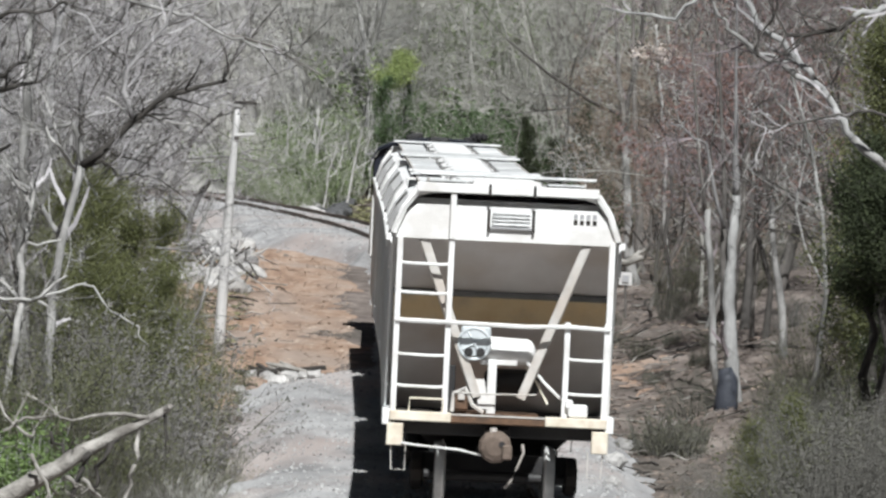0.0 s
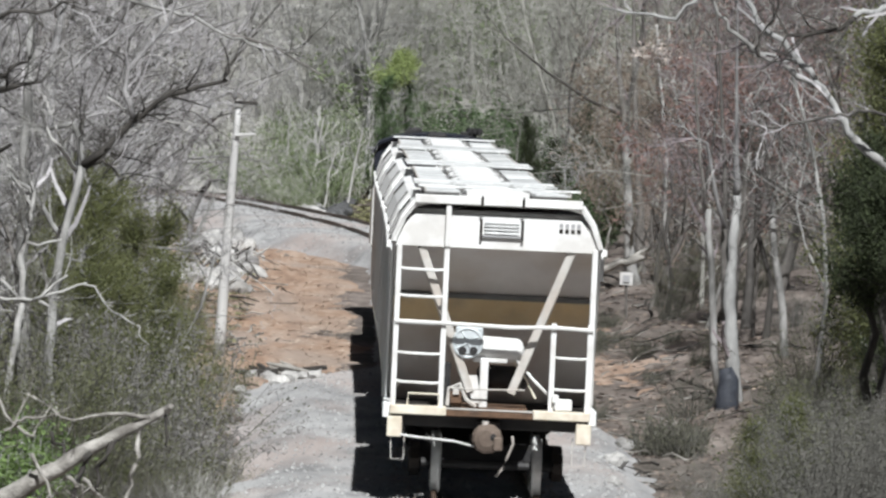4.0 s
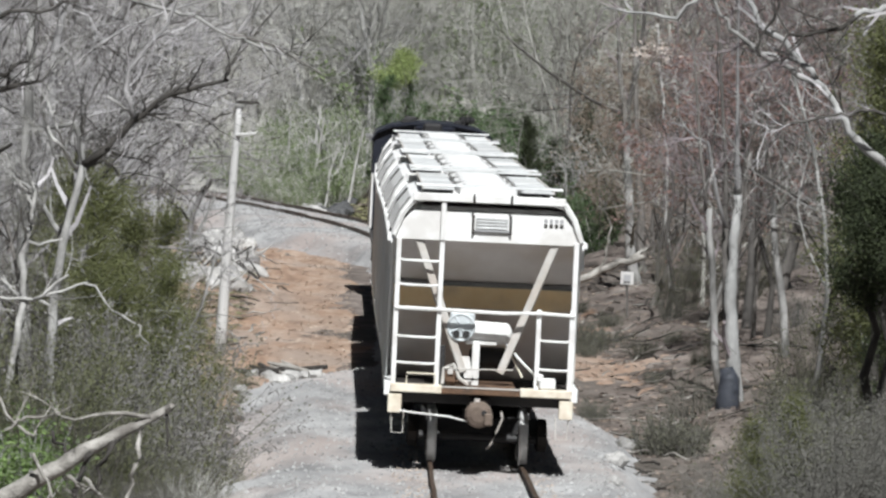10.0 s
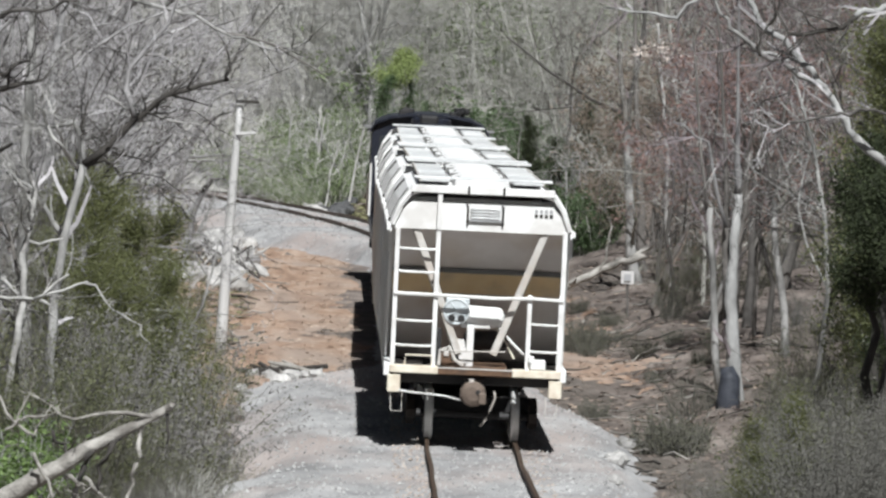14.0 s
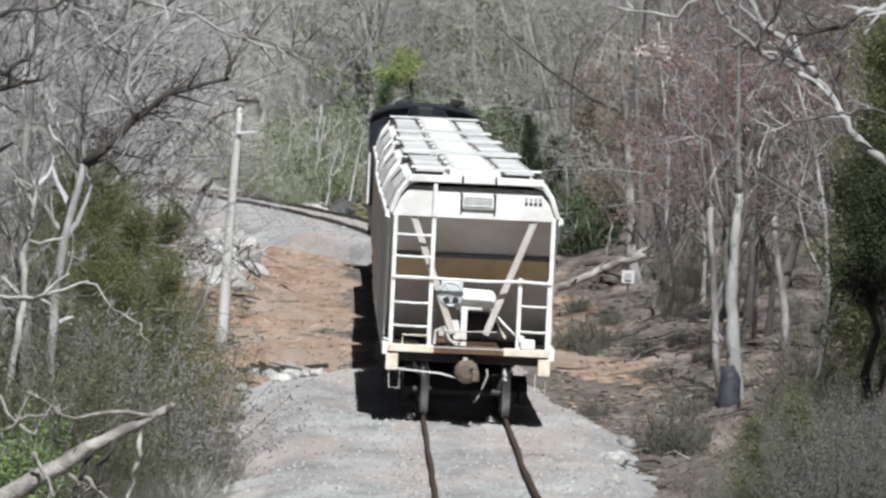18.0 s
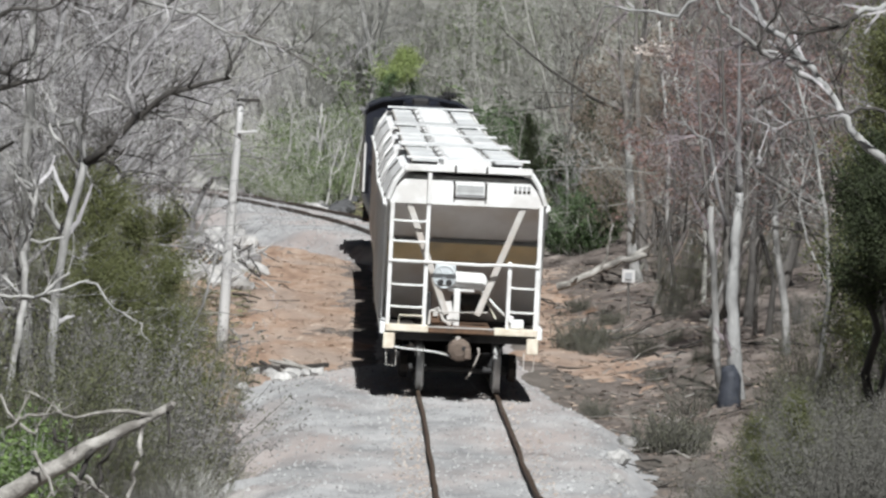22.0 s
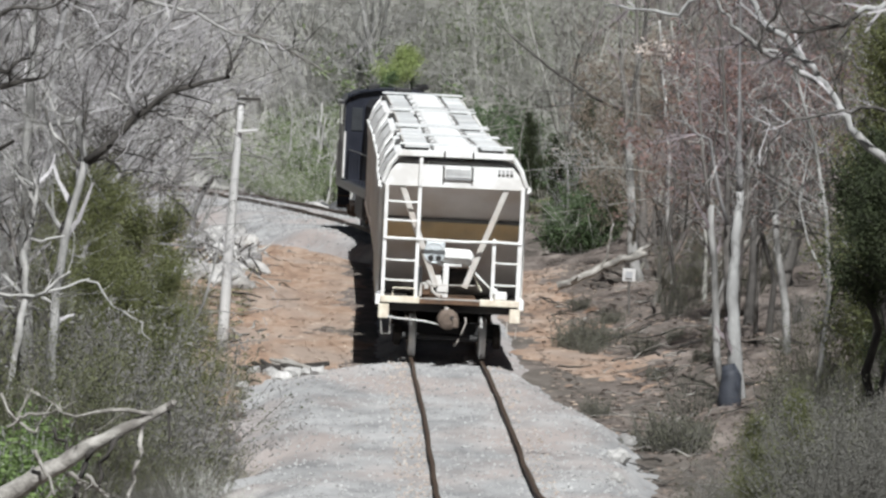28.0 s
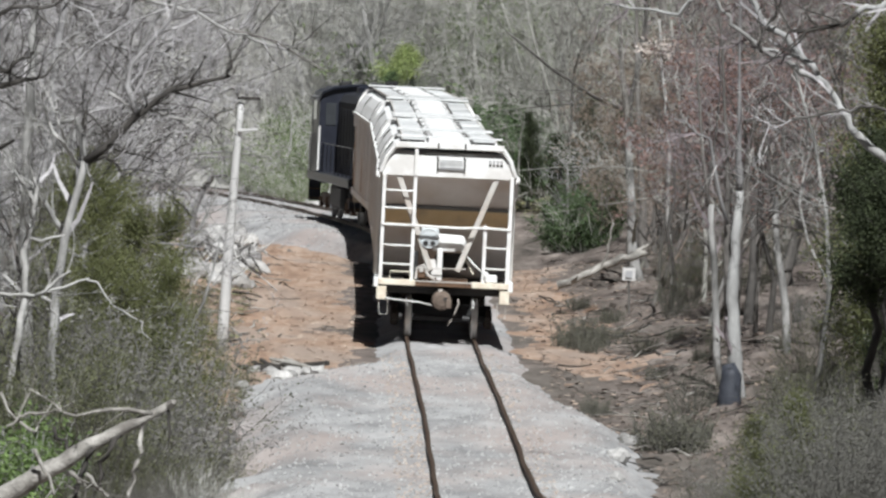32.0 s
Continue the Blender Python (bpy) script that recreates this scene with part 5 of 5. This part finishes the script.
limb(oak, "limb", [(-5.62, 116, 4.45), (-5.72, 115, 4.62), (-5.81, 114, 4.8), (-6.0, 114, 5.07)], .035, .02, M_BLEACHED, 2, 73, M_BLEACHED)
limb(oak, "limb", [(-5.77, 114.4, 4.74), (-5.86, 114, 5.01), (-5.92, 114, 5.24)], .025, .015, M_BLEACHED, 2, 74, M_BLEACHED)

birch = thing("grey_birch", "straight white mottled trunk at the edge of the clearing", "tree")
limb(birch, "trunk", [(5.95, 150, -.1), (5.93, 150, .5), (5.87, 150, 1.07), (5.8, 150, 1.97), (5.76, 150, 2.86), (5.8, 150, 3.76), (5.8, 150, 4.4)], .18, .08, M_BIRCH, 3, 9, M_TWIGRED, .6)
limb(birch, "stem", [(5.8, 150, 4.38), (5.76, 150, 5.2), (5.7, 150, 6.6), (5.66, 150, 8.8)], .078, .012, M_BARK, 8, 93, M_TWIGRED, .6)
limb(birch, "stem", [(5.74, 150.1, 1.9), (5.66, 150.2, 2.75), (5.6, 150.2, 3.74), (5.57, 150.2, 4.64), (5.4, 150.2, 6.5), (5.2, 150.2, 8.8)], .1, .014, M_BARKDARK2, 6, 92, M_TWIGRED, .6)
limb(birch, "limb", [(5.6, 150, 3.7), (5.17, 150, 5.38), (4.43, 150, 5.74)], .04, .02, M_BARK, 6, 10, M_TWIGRED)
tw = thing("grey_birch", "slim pale grey trunk beside a taller one", "tree")
limb(tw, "trunk", [(5.75, 154.00, 0.36), (5.54, 154.00, 2.53), (5.4, 154.00, 4.06)], .08, .06, M_BARKPALE, 3, 11, M_TWIGRED)
fork(tw, (5.34, 154.00, 4.02), ((5.14, 154.00, 5.39), (4.94, 154.00, 7.22), (4.68, 154.00, 9.16)), ((5.41, 154.20, 5.17), (5.49, 154.20, 6.55), (5.37, 154.20, 8.04)), .04, 111)
tw = thing("grey_birch", "pale mottled trunk in the roadside woods", "tree")
limb(tw, "trunk", [(7.48, 160.00, 0.25), (7.26, 160.00, 2.03), (6.99, 160.00, 3.69), (6.88, 160.00, 4.34)], .1, .06, M_BARKPALE, 3, 12, M_TWIGDARK)
fork(tw, (6.88, 160.00, 4.28), ((6.64, 160.00, 5.70), (6.49, 160.00, 7.49), (6.16, 160.00, 9.50)), ((7.08, 160.20, 5.37), (7.20, 160.20, 6.69), (7.36, 160.20, 8.25)), .055, 121)
tw = thing("grey_birch", "pale grey trunk standing among brush", "tree")
limb(tw, "trunk", [(5.35, 205.00, 1.35), (5.11, 205.00, 2.56), (4.87, 205.00, 5.68)], .2, .1, M_BARKPALE, 2, 13, M_TWIGDARK)
fork(tw, (4.88, 205.00, 5.61), ((4.66, 205.00, 6.97), (4.48, 205.00, 8.65), (4.16, 205.00, 10.62)), ((4.97, 205.30, 6.99), (5.18, 205.30, 8.53), (5.25, 205.30, 10.22)), .09, 131)
tw = thing("grey_birch", "pale grey trunk standing among brush", "tree")
limb(tw, "trunk", [(5.60, 208.00, 1.61), (5.46, 208.00, 2.54), (5.36, 208.00, 4.08), (5.15, 208.00, 6.56), (4.94, 208.00, 10.27)], .15, .04, M_BARKDARK2, 3, 14, M_TWIG)

sycamore = thing("sycamore_tree", "pale-limbed bare tree overhanging the verge", "tree")
limb(sycamore, "trunk", [(8.3, 122, .6), (8.1, 122, 3.2), (7.19, 122, 5.0), (6.55, 122, 5.49)], .1, .07, M_BARKPALE, 0, 15)
limb(sycamore, "limb", [(6.55, 122, 5.49), (6.29, 122, 5.86), (6.09, 122, 6.17), (5.9, 122, 6.39), (5.57, 122, 6.74), (5.19, 122, 7.07), (4.95, 122, 7.21), (4.75, 122, 7.61), (4.62, 122, 8.1)], .062, .045, M_BIRCH, 10, 16, M_TWIG)
limb(sycamore, "limb", [(5.9, 122, 6.3), (5.48, 121.9, 6.54), (4.97, 121.8, 6.76), (4.46, 121.8, 7.13), (4.21, 121.8, 7.54), (4.06, 121.8, 7.9)], .046, .024, M_BARKPALE, 8, 17, M_TWIGRED)
limb(sycamore, "limb", [(5.6, 122, 6.66), (5.29, 121.9, 6.71), (4.97, 121.8, 6.77)], .032, .025, M_BIRCH, 2, 171, M_TWIGRED)
limb(sycamore, "limb", [(4.96, 121.7, 6.71), (4.95, 121.7, 6.94), (5.16, 121.7, 7.31), (5.22, 121.7, 7.63), (5.23, 121.7, 7.95)], .025, .018, M_BARKDARK, 4, 172, M_BARKDARK)
limb(sycamore, "limb", [(7.6, 121.5, 7.7), (7.04, 121.5, 7.62), (6.7, 121.5, 7.5), (6.46, 121.5, 7.41)], .06, .05, M_BIRCH, 5, 18, M_TWIG)
limb(sycamore, "limb", [(6.46, 121.5, 7.41), (6.25, 121.5, 7.22), (5.71, 121.5, 7.1), (5.39, 121.5, 7.09)], .045, .03, M_BARKDARK, 7, 181, M_BARKDARK)
limb(sycamore, "limb", [(7.3, 121.5, 5.8), (6.58, 121.5, 5.92), (6.13, 121.5, 5.81), (5.5, 121.5, 5.67), (5.14, 121.5, 5.57)], .03, .012, M_BARKDARK2, 9, 182, M_TWIG)
limb(sycamore, "limb", [(4.06, 122, 7.75), (3.62, 122, 7.26), (2.98, 122, 7.33), (2.43, 122, 7.38)], .035, .015, M_BIRCH, 9, 19, M_TWIGRED)

snag = thing("dead_snag", "thin bleached dead stem with broken tufts", "tree")
limb(snag, "trunk", [(5.80, 190.00, 1.08), (5.55, 190.00, 4.75), (5.43, 190.00, 6.02), (5.21, 190.00, 7.71), (5.15, 190.00, 8.42)], .06, .025, M_BLEACHED, 5, 20, M_TWIGTAN)

rng = random.Random(12)
tuft = [Vector((5.17, 189.90, 7.68)) + Vector((rng.gauss(0, .32), rng.gauss(0, .2), rng.gauss(0, .13))) for _ in range(240)]
part("foliage", leaves(tuft, .075, rng, .03, 1), M_TUFT, snag)
leaner = thing("broken_tree", "dark broken stem leaning beside the pole", "tree")
limb(leaner, "trunk", [(-5.85, 172.00, 2.09), (-5.70, 172.00, 3.06), (-5.54, 172.00, 3.64), (-5.31, 172.00, 4.10)], .07, .06, M_BARK, 2, 41, M_BARKDARK)
limb(leaner, "broken_top", [(-5.48, 171.90, 3.84), (-5.28, 171.90, 4.09), (-4.95, 171.90, 4.08)], .06, .02, M_BARKDARK, 0, 42)

# dead white branches and a fallen trunk on the left
dead = thing("dead_branches", "bleached dead branches sticking out of the thicket", "fallen branch")
limb(dead, "branch", [(-7.0, 112, 2.45), (-6.57, 112, 2.51), (-5.98, 112, 2.49), (-5.57, 112, 2.63), (-5.2, 112, 2.78)], .029, .016, M_BLEACHED, 4, 21, M_BLEACHED)
limb(dead, "branch", [(-5.24, 112, 2.75), (-4.81, 112, 2.38), (-4.38, 112, 2.17), (-4.25, 112, 1.92)], .018, .01, M_BLEACHED, 3, 22, M_BLEACHED)
limb(dead, "branch", [(-5.98, 112, 2.49), (-5.74, 112, 2.67), (-5.48, 112, 2.88)], .03, .014, M_BLEACHED, 2, 23, M_BLEACHED)
limb(dead, "branch", [(-5.88, 112, 2.48), (-5.63, 112, 2.21)], .03, .014, M_BLEACHED, 1, 231, M_BLEACHED)
log = thing("fallen_log", "bleached fallen trunk with broken limbs lying on brush", "log")
limb(log, "trunk", [(-5.84, 99.00, -0.04), (-5.19, 99.00, 0.40), (-4.69, 99.00, 0.72), (-4.08, 99.00, 1.08), (-3.44, 99.00, 1.44)], .15, .055, M_DEADWOOD, 0, 24, None, .35)
limb(log, "branch", [(-3.74, 99.00, 1.24), (-3.84, 98.80, 0.91), (-3.90, 98.80, 0.54), (-3.93, 98.80, 0.17)], .04, .025, M_DEADWOOD, 0, 25)
limb(log, "branch", [(-3.68, 99.00, 1.30), (-4.23, 98.80, 1.34), (-4.84, 98.80, 1.27)], .035, .012, M_DEADWOOD, 2, 26, M_DEADWOOD)
limb(log, "branch", [(-4.40, 99.00, 0.88), (-4.59, 98.80, 0.44), (-4.65, 98.80, 0.06)], .05, .03, M_BARKDARK, 0, 27)
limb(log, "branch", [(-3.50, 99.00, 1.40), (-3.45, 98.90, 1.07), (-3.42, 98.90, 0.85)], .025, .01, M_BARKDARK, 0, 28)

part("broken_end", Geo().tube([(-3.47, 98.95, 1.43), (-3.42, 98.90, 1.47), (-3.38, 98.90, 1.48)], [.05, .045, .015], 9), M_DEADWOOD, log)
limb(log, "branch", [(-4.08, 99.00, 1.04), (-4.24, 98.80, 0.75), (-4.36, 98.80, 0.30)], .04, .03, M_BARKDARK, 0, 29)
scraps = thing("broken_branches", "bleached broken branches heaped under a fallen trunk", "fallen branch")
for k, q in enumerate(([(-4.75, 98.60, 0.50), (-4.62, 98.60, 0.44), (-4.50, 98.60, 0.32)], [(-4.51, 98.60, 0.49), (-4.34, 98.60, 0.31), (-4.24, 98.60, 0.17)], [(-5.19, 98.70, 0.78), (-5.05, 98.70, 0.49), (-4.91, 98.70, 0.20)],
                       [(-4.98, 99.40, 1.06), (-4.80, 99.40, 0.77), (-4.72, 99.40, 0.55)], [(-5.80, 101.00, 1.42), (-5.60, 101.00, 1.09), (-5.32, 101.00, 0.91)], [(-5.70, 101.00, 0.97), (-5.48, 101.00, 1.11), (-5.15, 101.00, 1.18)])):
    limb(scraps, "branch", q, .035 - .003 * k, .02, M_DEADWOOD if k != 3 else M_BARKDARK, 2, 61 + k, M_DEADWOOD)
# ================= things beside the track =================
pole = thing("utility_pole", "bleached leaning wooden utility pole", "utility pole")
limb(pole, "shaft", [(-4.6, 161, .2), (-4.55, 161, 2.57), (-4.48, 161, 4.38), (-4.42, 161, 5.72)], .13, .065, M_POLE, 0, 30, None, 0, .02)
arm = part("crossarm", Geo().box(-4.26, 160.88, 5.82, .5, .07, .07), M_BARKDARK, pole, "short dark crossarm")
part("brace_rod", Geo().tube([(-4.46, 160.88, 5.12), (-4.04, 160.88, 5.16)], .035, 6), M_POLE, pole)
for q in ((-4.5, 160.88, 5.86), (-4.3, 160.88, 5.86), (-4.07, 160.88, 5.86)):
    p0 = Vector(q)
    part("insulator", Geo().tube([p0, p0 + Vector((0, 0, .06)), p0 + Vector((0, 0, .14)), p0 + Vector((0, 0, .18))], [.02, .05, .045, .02], 8), M_BARK, arm)

rlog = thing("fallen_log", "bleached fallen trunk propped on the bank", "log")
limb(rlog, "trunk", [(2.84, 186.00, 1.72), (3.72, 186.00, 2.11), (4.40, 186.00, 2.49), (5.08, 186.00, 2.66)], .1, .09, M_DEADWOOD, 3, 31, M_DEADWOOD)
limb(rlog, "branch", [(3.86, 186.00, 2.16), (4.04, 186.00, 2.75), (4.15, 186.00, 3.31)], .04, .015, M_DEADWOOD, 3, 32, M_DEADWOOD)
marker = thing("marker_post", "small white square marker on a post", "marker")
part("plate", Geo().box(*(4.34, 176.00, 2.23), .3, .03, .3), M_SIGN, marker)
part("panel", Geo().box(*(4.34, 175.96, 2.23), .16, .02, .16), M_MARK, marker)
a = Vector((4.38, 176.05, 1.32))
part("post", Geo().tube([a, Vector((4.33, 176.05, 2.36))], .028, 6), M_BARKDARK2, marker)


def top_z(x, y):
    """Height of the ground or of the stone bed over it."""
    left, right = (float(q) for q in shoulder(y))
    dd = x - float(track_x(y))
    g = float(ground_z(x, y))
    return max(g, float(ballast_z(np.array([x]), np.array([y]))[0])) if -left < dd < right else g


def rock(name, label, seed, at, size, material=M_STONE):
    rng = random.Random(seed)
    bm = bmesh.new()
    bmesh.ops.create_icosphere(bm, subdivisions=2, radius=1)
    for v in bm.verts:
        k = 1 + .42 * noise.noise(v.co * 1.4 + Vector((seed * 3.1, 0, 0))) + .16 * noise.noise(v.co * 3.7 + Vector((0, seed * 2.3, 0))) + rng.uniform(-.07, .07)
        v.co = Vector((v.co.x * size[0] * k, v.co.y * size[1] * k, v.co.z * size[2] * k))
    me = bpy.data.meshes.new(name)
    bm.to_mesh(me)
    bm.free()
    me.materials.append(material)
    ob = tagged(new(name, me), label, "rock", "loose rocks")
    x, y = at
    ob.matrix_basis = pose(x, y, top_z(x, y) + size[2] * .45, 0, 0, rng.uniform(0, 360))
    return ob


rng = random.Random(5)
for k in range(44):
    y = rng.uniform(200, 240)
    x = rng.gauss(-.0287 * y, .5)
    s = rng.uniform(.12, .42)
    rock("boulder", "pale grey boulder heaped at the foot of the bank", 100 + k, (x, y), (s * 1.3, s, s * .9))
for k in range(20):
    x, y = rng.uniform(-5.3, -3.5), rng.uniform(280, 288)
    s = rng.uniform(.18, .42)
    dark = k % 4 != 0
    rock("boulder", "dark rock beyond the bend" if dark else "pale rock beyond the bend", 140 + k, (x, y), (s * 1.3, s, s * .8), M_DARKROCK if dark else M_STONE)
for k, q in enumerate(((-3.05, 155.2, .17), (-2.8, 155.6, .12), (-2.4, 152.5, .14), (-3.9, 152, .15), (2.95, 122, .13), (3.2, 131, .2), (3.6, 140, .24),
                       (-3.4, 155.0, .16), (-2.65, 155.1, .15), (-3.15, 154.4, .19), (-2.95, 155.8, .2), (-3.75, 155.3, .13))):
    rock("stone", "pale stone beside the ballast", 160 + k, q[:2], (q[2] * 1.3, q[2], q[2] * .8))
for k, (x, y, a, tilt, ln, r) in enumerate(((-3.7, 156.0, 70, 9, .9, .1), (-3.35, 156.6, 112, -14, .8, .09), (-2.95, 156.2, 60, 16, .7, .1), (-3.2, 158, 86, -3, 1.0, .06),
                                            (-2.75, 157.2, 125, 12, .8, .07), (-3.5, 155.4, 95, -5, .6, .1), (-3.1, 157.6, 75, 18, .8, .06), (-3.6, 157.8, 130, 14, .7, .06),
                                            (-3.05, 156.4, 100, 10, .9, .07), (-2.6, 156.6, 64, -8, .8, .08), (-2.9, 156.9, 82, 22, .7, .05), (-3.45, 156.3, 58, 24, .6, .06))):
    t = thing("old_timber", "bleached broken timber lying beside the track" if k in (1, 3, 6, 8, 10) else "rotten dark timber lying beside the track", "timber")
    part("beam", Geo().box(0, 0, r, r * 1.7, ln, r * 1.2, ch=.02) if k % 2 else Geo().tube([(0, -ln / 2, r), (.02, -ln * .2, r * 1.1), (-.02, ln * .2, r), (0, ln / 2, r * .9)], [r * .5, r * .8, r * .75, r * .4], 7), M_DEADWOOD if k in (1, 3, 6, 8, 10) else M_BARKDARK, t)
    t.matrix_basis = pose(x, y, top_z(x, y) + (.03 if k < 8 else .15), tilt, 0, a)

# dark blue-grey tapered base at the foot of the birch
stump = thing("stump", "dark blue-grey stump-like base beside a pale trunk", "stump")
part("wood", Geo().tube([(0, 0, -.2), (0, 0, .2), (.02, 0, .6), (-.05, 0, .82)], [.26, .23, .2, .13], 11), M_DRUM, stump, smooth=True)
put(stump, 5.68, 147, 0, 1, first=True)


# ---- loose dead leaves and broken stone, uncountable
def litter(name, label, n, seed, box, size, material, flat=True, off=.03, bed=None):
    rng = random.Random(seed)
    g = Geo()
    for _ in range(n):
        y = rng.uniform(box[2], box[3])
        d = rng.uniform(box[0], box[1])
        x = float(track_x(y)) + d
        z = float((bed or ground_z)(np.array([x]), np.array([y]))[0]) + off
        a = rng.uniform(0, 2 * math.pi)
        s = size * rng.uniform(.4, 1.5)
        ax = Vector((math.cos(a), math.sin(a), rng.uniform(-.12, .22))) * s
        ay = Vector((-math.sin(a), math.cos(a), rng.uniform(-.12, .25))) * s * .6
        c = Vector((x, y, z))
        k = len(g.v)
        if flat:
            g.v.extend((tuple(c - ax), tuple(c + ay), tuple(c + ax), tuple(c - ay)))
            g.f.append((k, k + 1, k + 2, k + 3))
        else:
            h = s * rng.uniform(.5, 1)
            g.v.extend((tuple(c - ax), tuple(c + ay), tuple(c + ax), tuple(c - ay), (x + s * .2, y, z + h)))
            g.f.extend(((k, k + 1, k + 4), (k + 1, k + 2, k + 4), (k + 2, k + 3, k + 4), (k + 3, k, k + 4)))
    ob = new(name, mesh_of(name, g, material))
    return tagged(ob, label, "litter", kind="stuff")


litter("dead_leaves", "dry tan leaves strewn over the clay bank", 5500, 1, (-7, -1.9, 146, 230), .055, M_LITTER, off=.055)
litter("dead_leaves", "dry tan leaves strewn over the clay bank", 1500, 2, (1.9, 7, 143, 222), .06, M_LITTER, off=.055)
litter("dead_leaves", "dull brown leaves strewn over the bank", 5000, 12, (2.2, 7.5, 143, 222), .08, M_LITTERDARK)
litter("dead_leaves", "dry grey-brown leaves under the brush", 3000, 3, (2.4, 6.5, 98, 150), .06, M_LITTERDARK)
litter("dead_leaves", "dry grey-brown leaves under the brush", 2000, 4, (-7, -3.4, 100, 150), .06, M_LITTERDARK)
litter("ballast_stone", "loose pale stones of the track bed", 6000, 5, (-3.6, 2.6, 100, 165), .034, M_STONES, False, .0, ballast_z)
litter("ballast_stone", "loose pale stones of the track bed", 2500, 6, (-4.2, 1.8, 215, 290), .05, M_STONES, False, .0, ballast_z)
litter("leaf_chaff", "pinkish leaf chaff strewn along the edge of the crushed stone", 420, 14, (-3.7, -1.9, 112, 158), .028, M_CHAFF, True, .02, ballast_z)
litter("leaf_chaff", "pinkish leaf chaff strewn along the edge of the crushed stone", 500, 16, (2.0, 3.3, 108, 165), .03, M_CHAFF, True, .02, ballast_z)
litter("rusty_stone", "rust-stained stones beside the rail", 900, 9, (-1.35, -.8, 98, 165), .035, M_RUSTSTONE, False, .0, ballast_z)
litter("rusty_stone", "rust-stained stones beside the rail", 400, 10, (.85, 1.25, 98, 165), .035, M_RUSTSTONE, False, .0, ballast_z)
litter("grass", "dry yellow-green grass beyond the bend", 5000, 7, (3.0, 9.0, 262, 300), .16, M_GRASS, True, .1)
litter("grass", "dry yellow-green grass beside the thicket", 1500, 8, (-7.0, -4.6, 150, 215), .14, M_GRASS, True, .08)


def sticks(name, label, n, seed, box, material, lo=.3, hi=1.3, r=.014, lift=.0):
    """Broken branches lying about."""
    rng = random.Random(seed)
    g = Geo()
    for _ in range(n):
        y, dd = rng.uniform(box[2], box[3]), rng.uniform(box[0], box[1])
        x = float(track_x(y)) + dd
        a, ln = rng.uniform(0, math.pi), rng.uniform(lo, hi)
        q = []
        for k in range(4):
            px, py = x + math.cos(a) * ln * (k / 3 - .5), y + math.sin(a) * ln * (k / 3 - .5)
            q.append((px + rng.gauss(0, .03), py, float(ground_z(px, py)) + .03 + lift * k / 3 + rng.random() * .12))
        rr = r * rng.uniform(.6, 1.8)
        g.tube(q, [rr, rr * .9, rr * .7, rr * .4], 4, False)
    return tagged(new(name, mesh_of(name, g, material)), label, "dead branches", kind="stuff")


sticks("dead_sticks", "pale broken sticks lying on the bank", 120, 1, (3.0, 7.0, 122, 205), M_DEADWOOD)
sticks("dead_sticks", "dark broken sticks lying on the bank", 70, 2, (2.8, 7.0, 118, 205), M_BARKDARK, .3, 1.4, .02)
sticks("dead_sticks", "broken sticks strewn at the foot of the bank", 70, 3, (-7.2, -4.2, 165, 222), M_DEADWOOD, .3, 1.4, .02)
# dark sticks added to give the shade in the gaps of the heap
sticks("dead_sticks", "dark sticks standing in for shaded gaps between pale boulders", 34, 5, (-6.3, -4.6, 200, 222), M_BARKDARK, .4, 1.2, .03, .5)
sticks("dead_sticks", "bleached driftwood heaped over pale boulders", 30, 6, (-6.3, -4.4, 198, 222), M_BLEACHED, .4, 1.2, .025, .5)
sticks("dead_sticks", "dark broken sticks at the foot of the bank", 36, 4, (-7.2, -3.6, 140, 222), M_BARKDARK, .3, 1.2, .018)
for kind_ in grey_trees + far_trees + dark_trees + pale_trees + red_trees + tan_trees + green_trees + cedars + dark_cedars + brush + low_brush + pale_brush + saplings + haze_trees + crooked_trees + haze_bush + [far_bush, white_sapling, dark_green, spring_tree, high_cedar, green_bush, red_crown, evergreen] + olive_bush:
    if kind_.matrix_basis.translation.length < 1:
        for o in (*kind_.children_recursive, kind_):
            bpy.data.objects.remove(o)

motions()
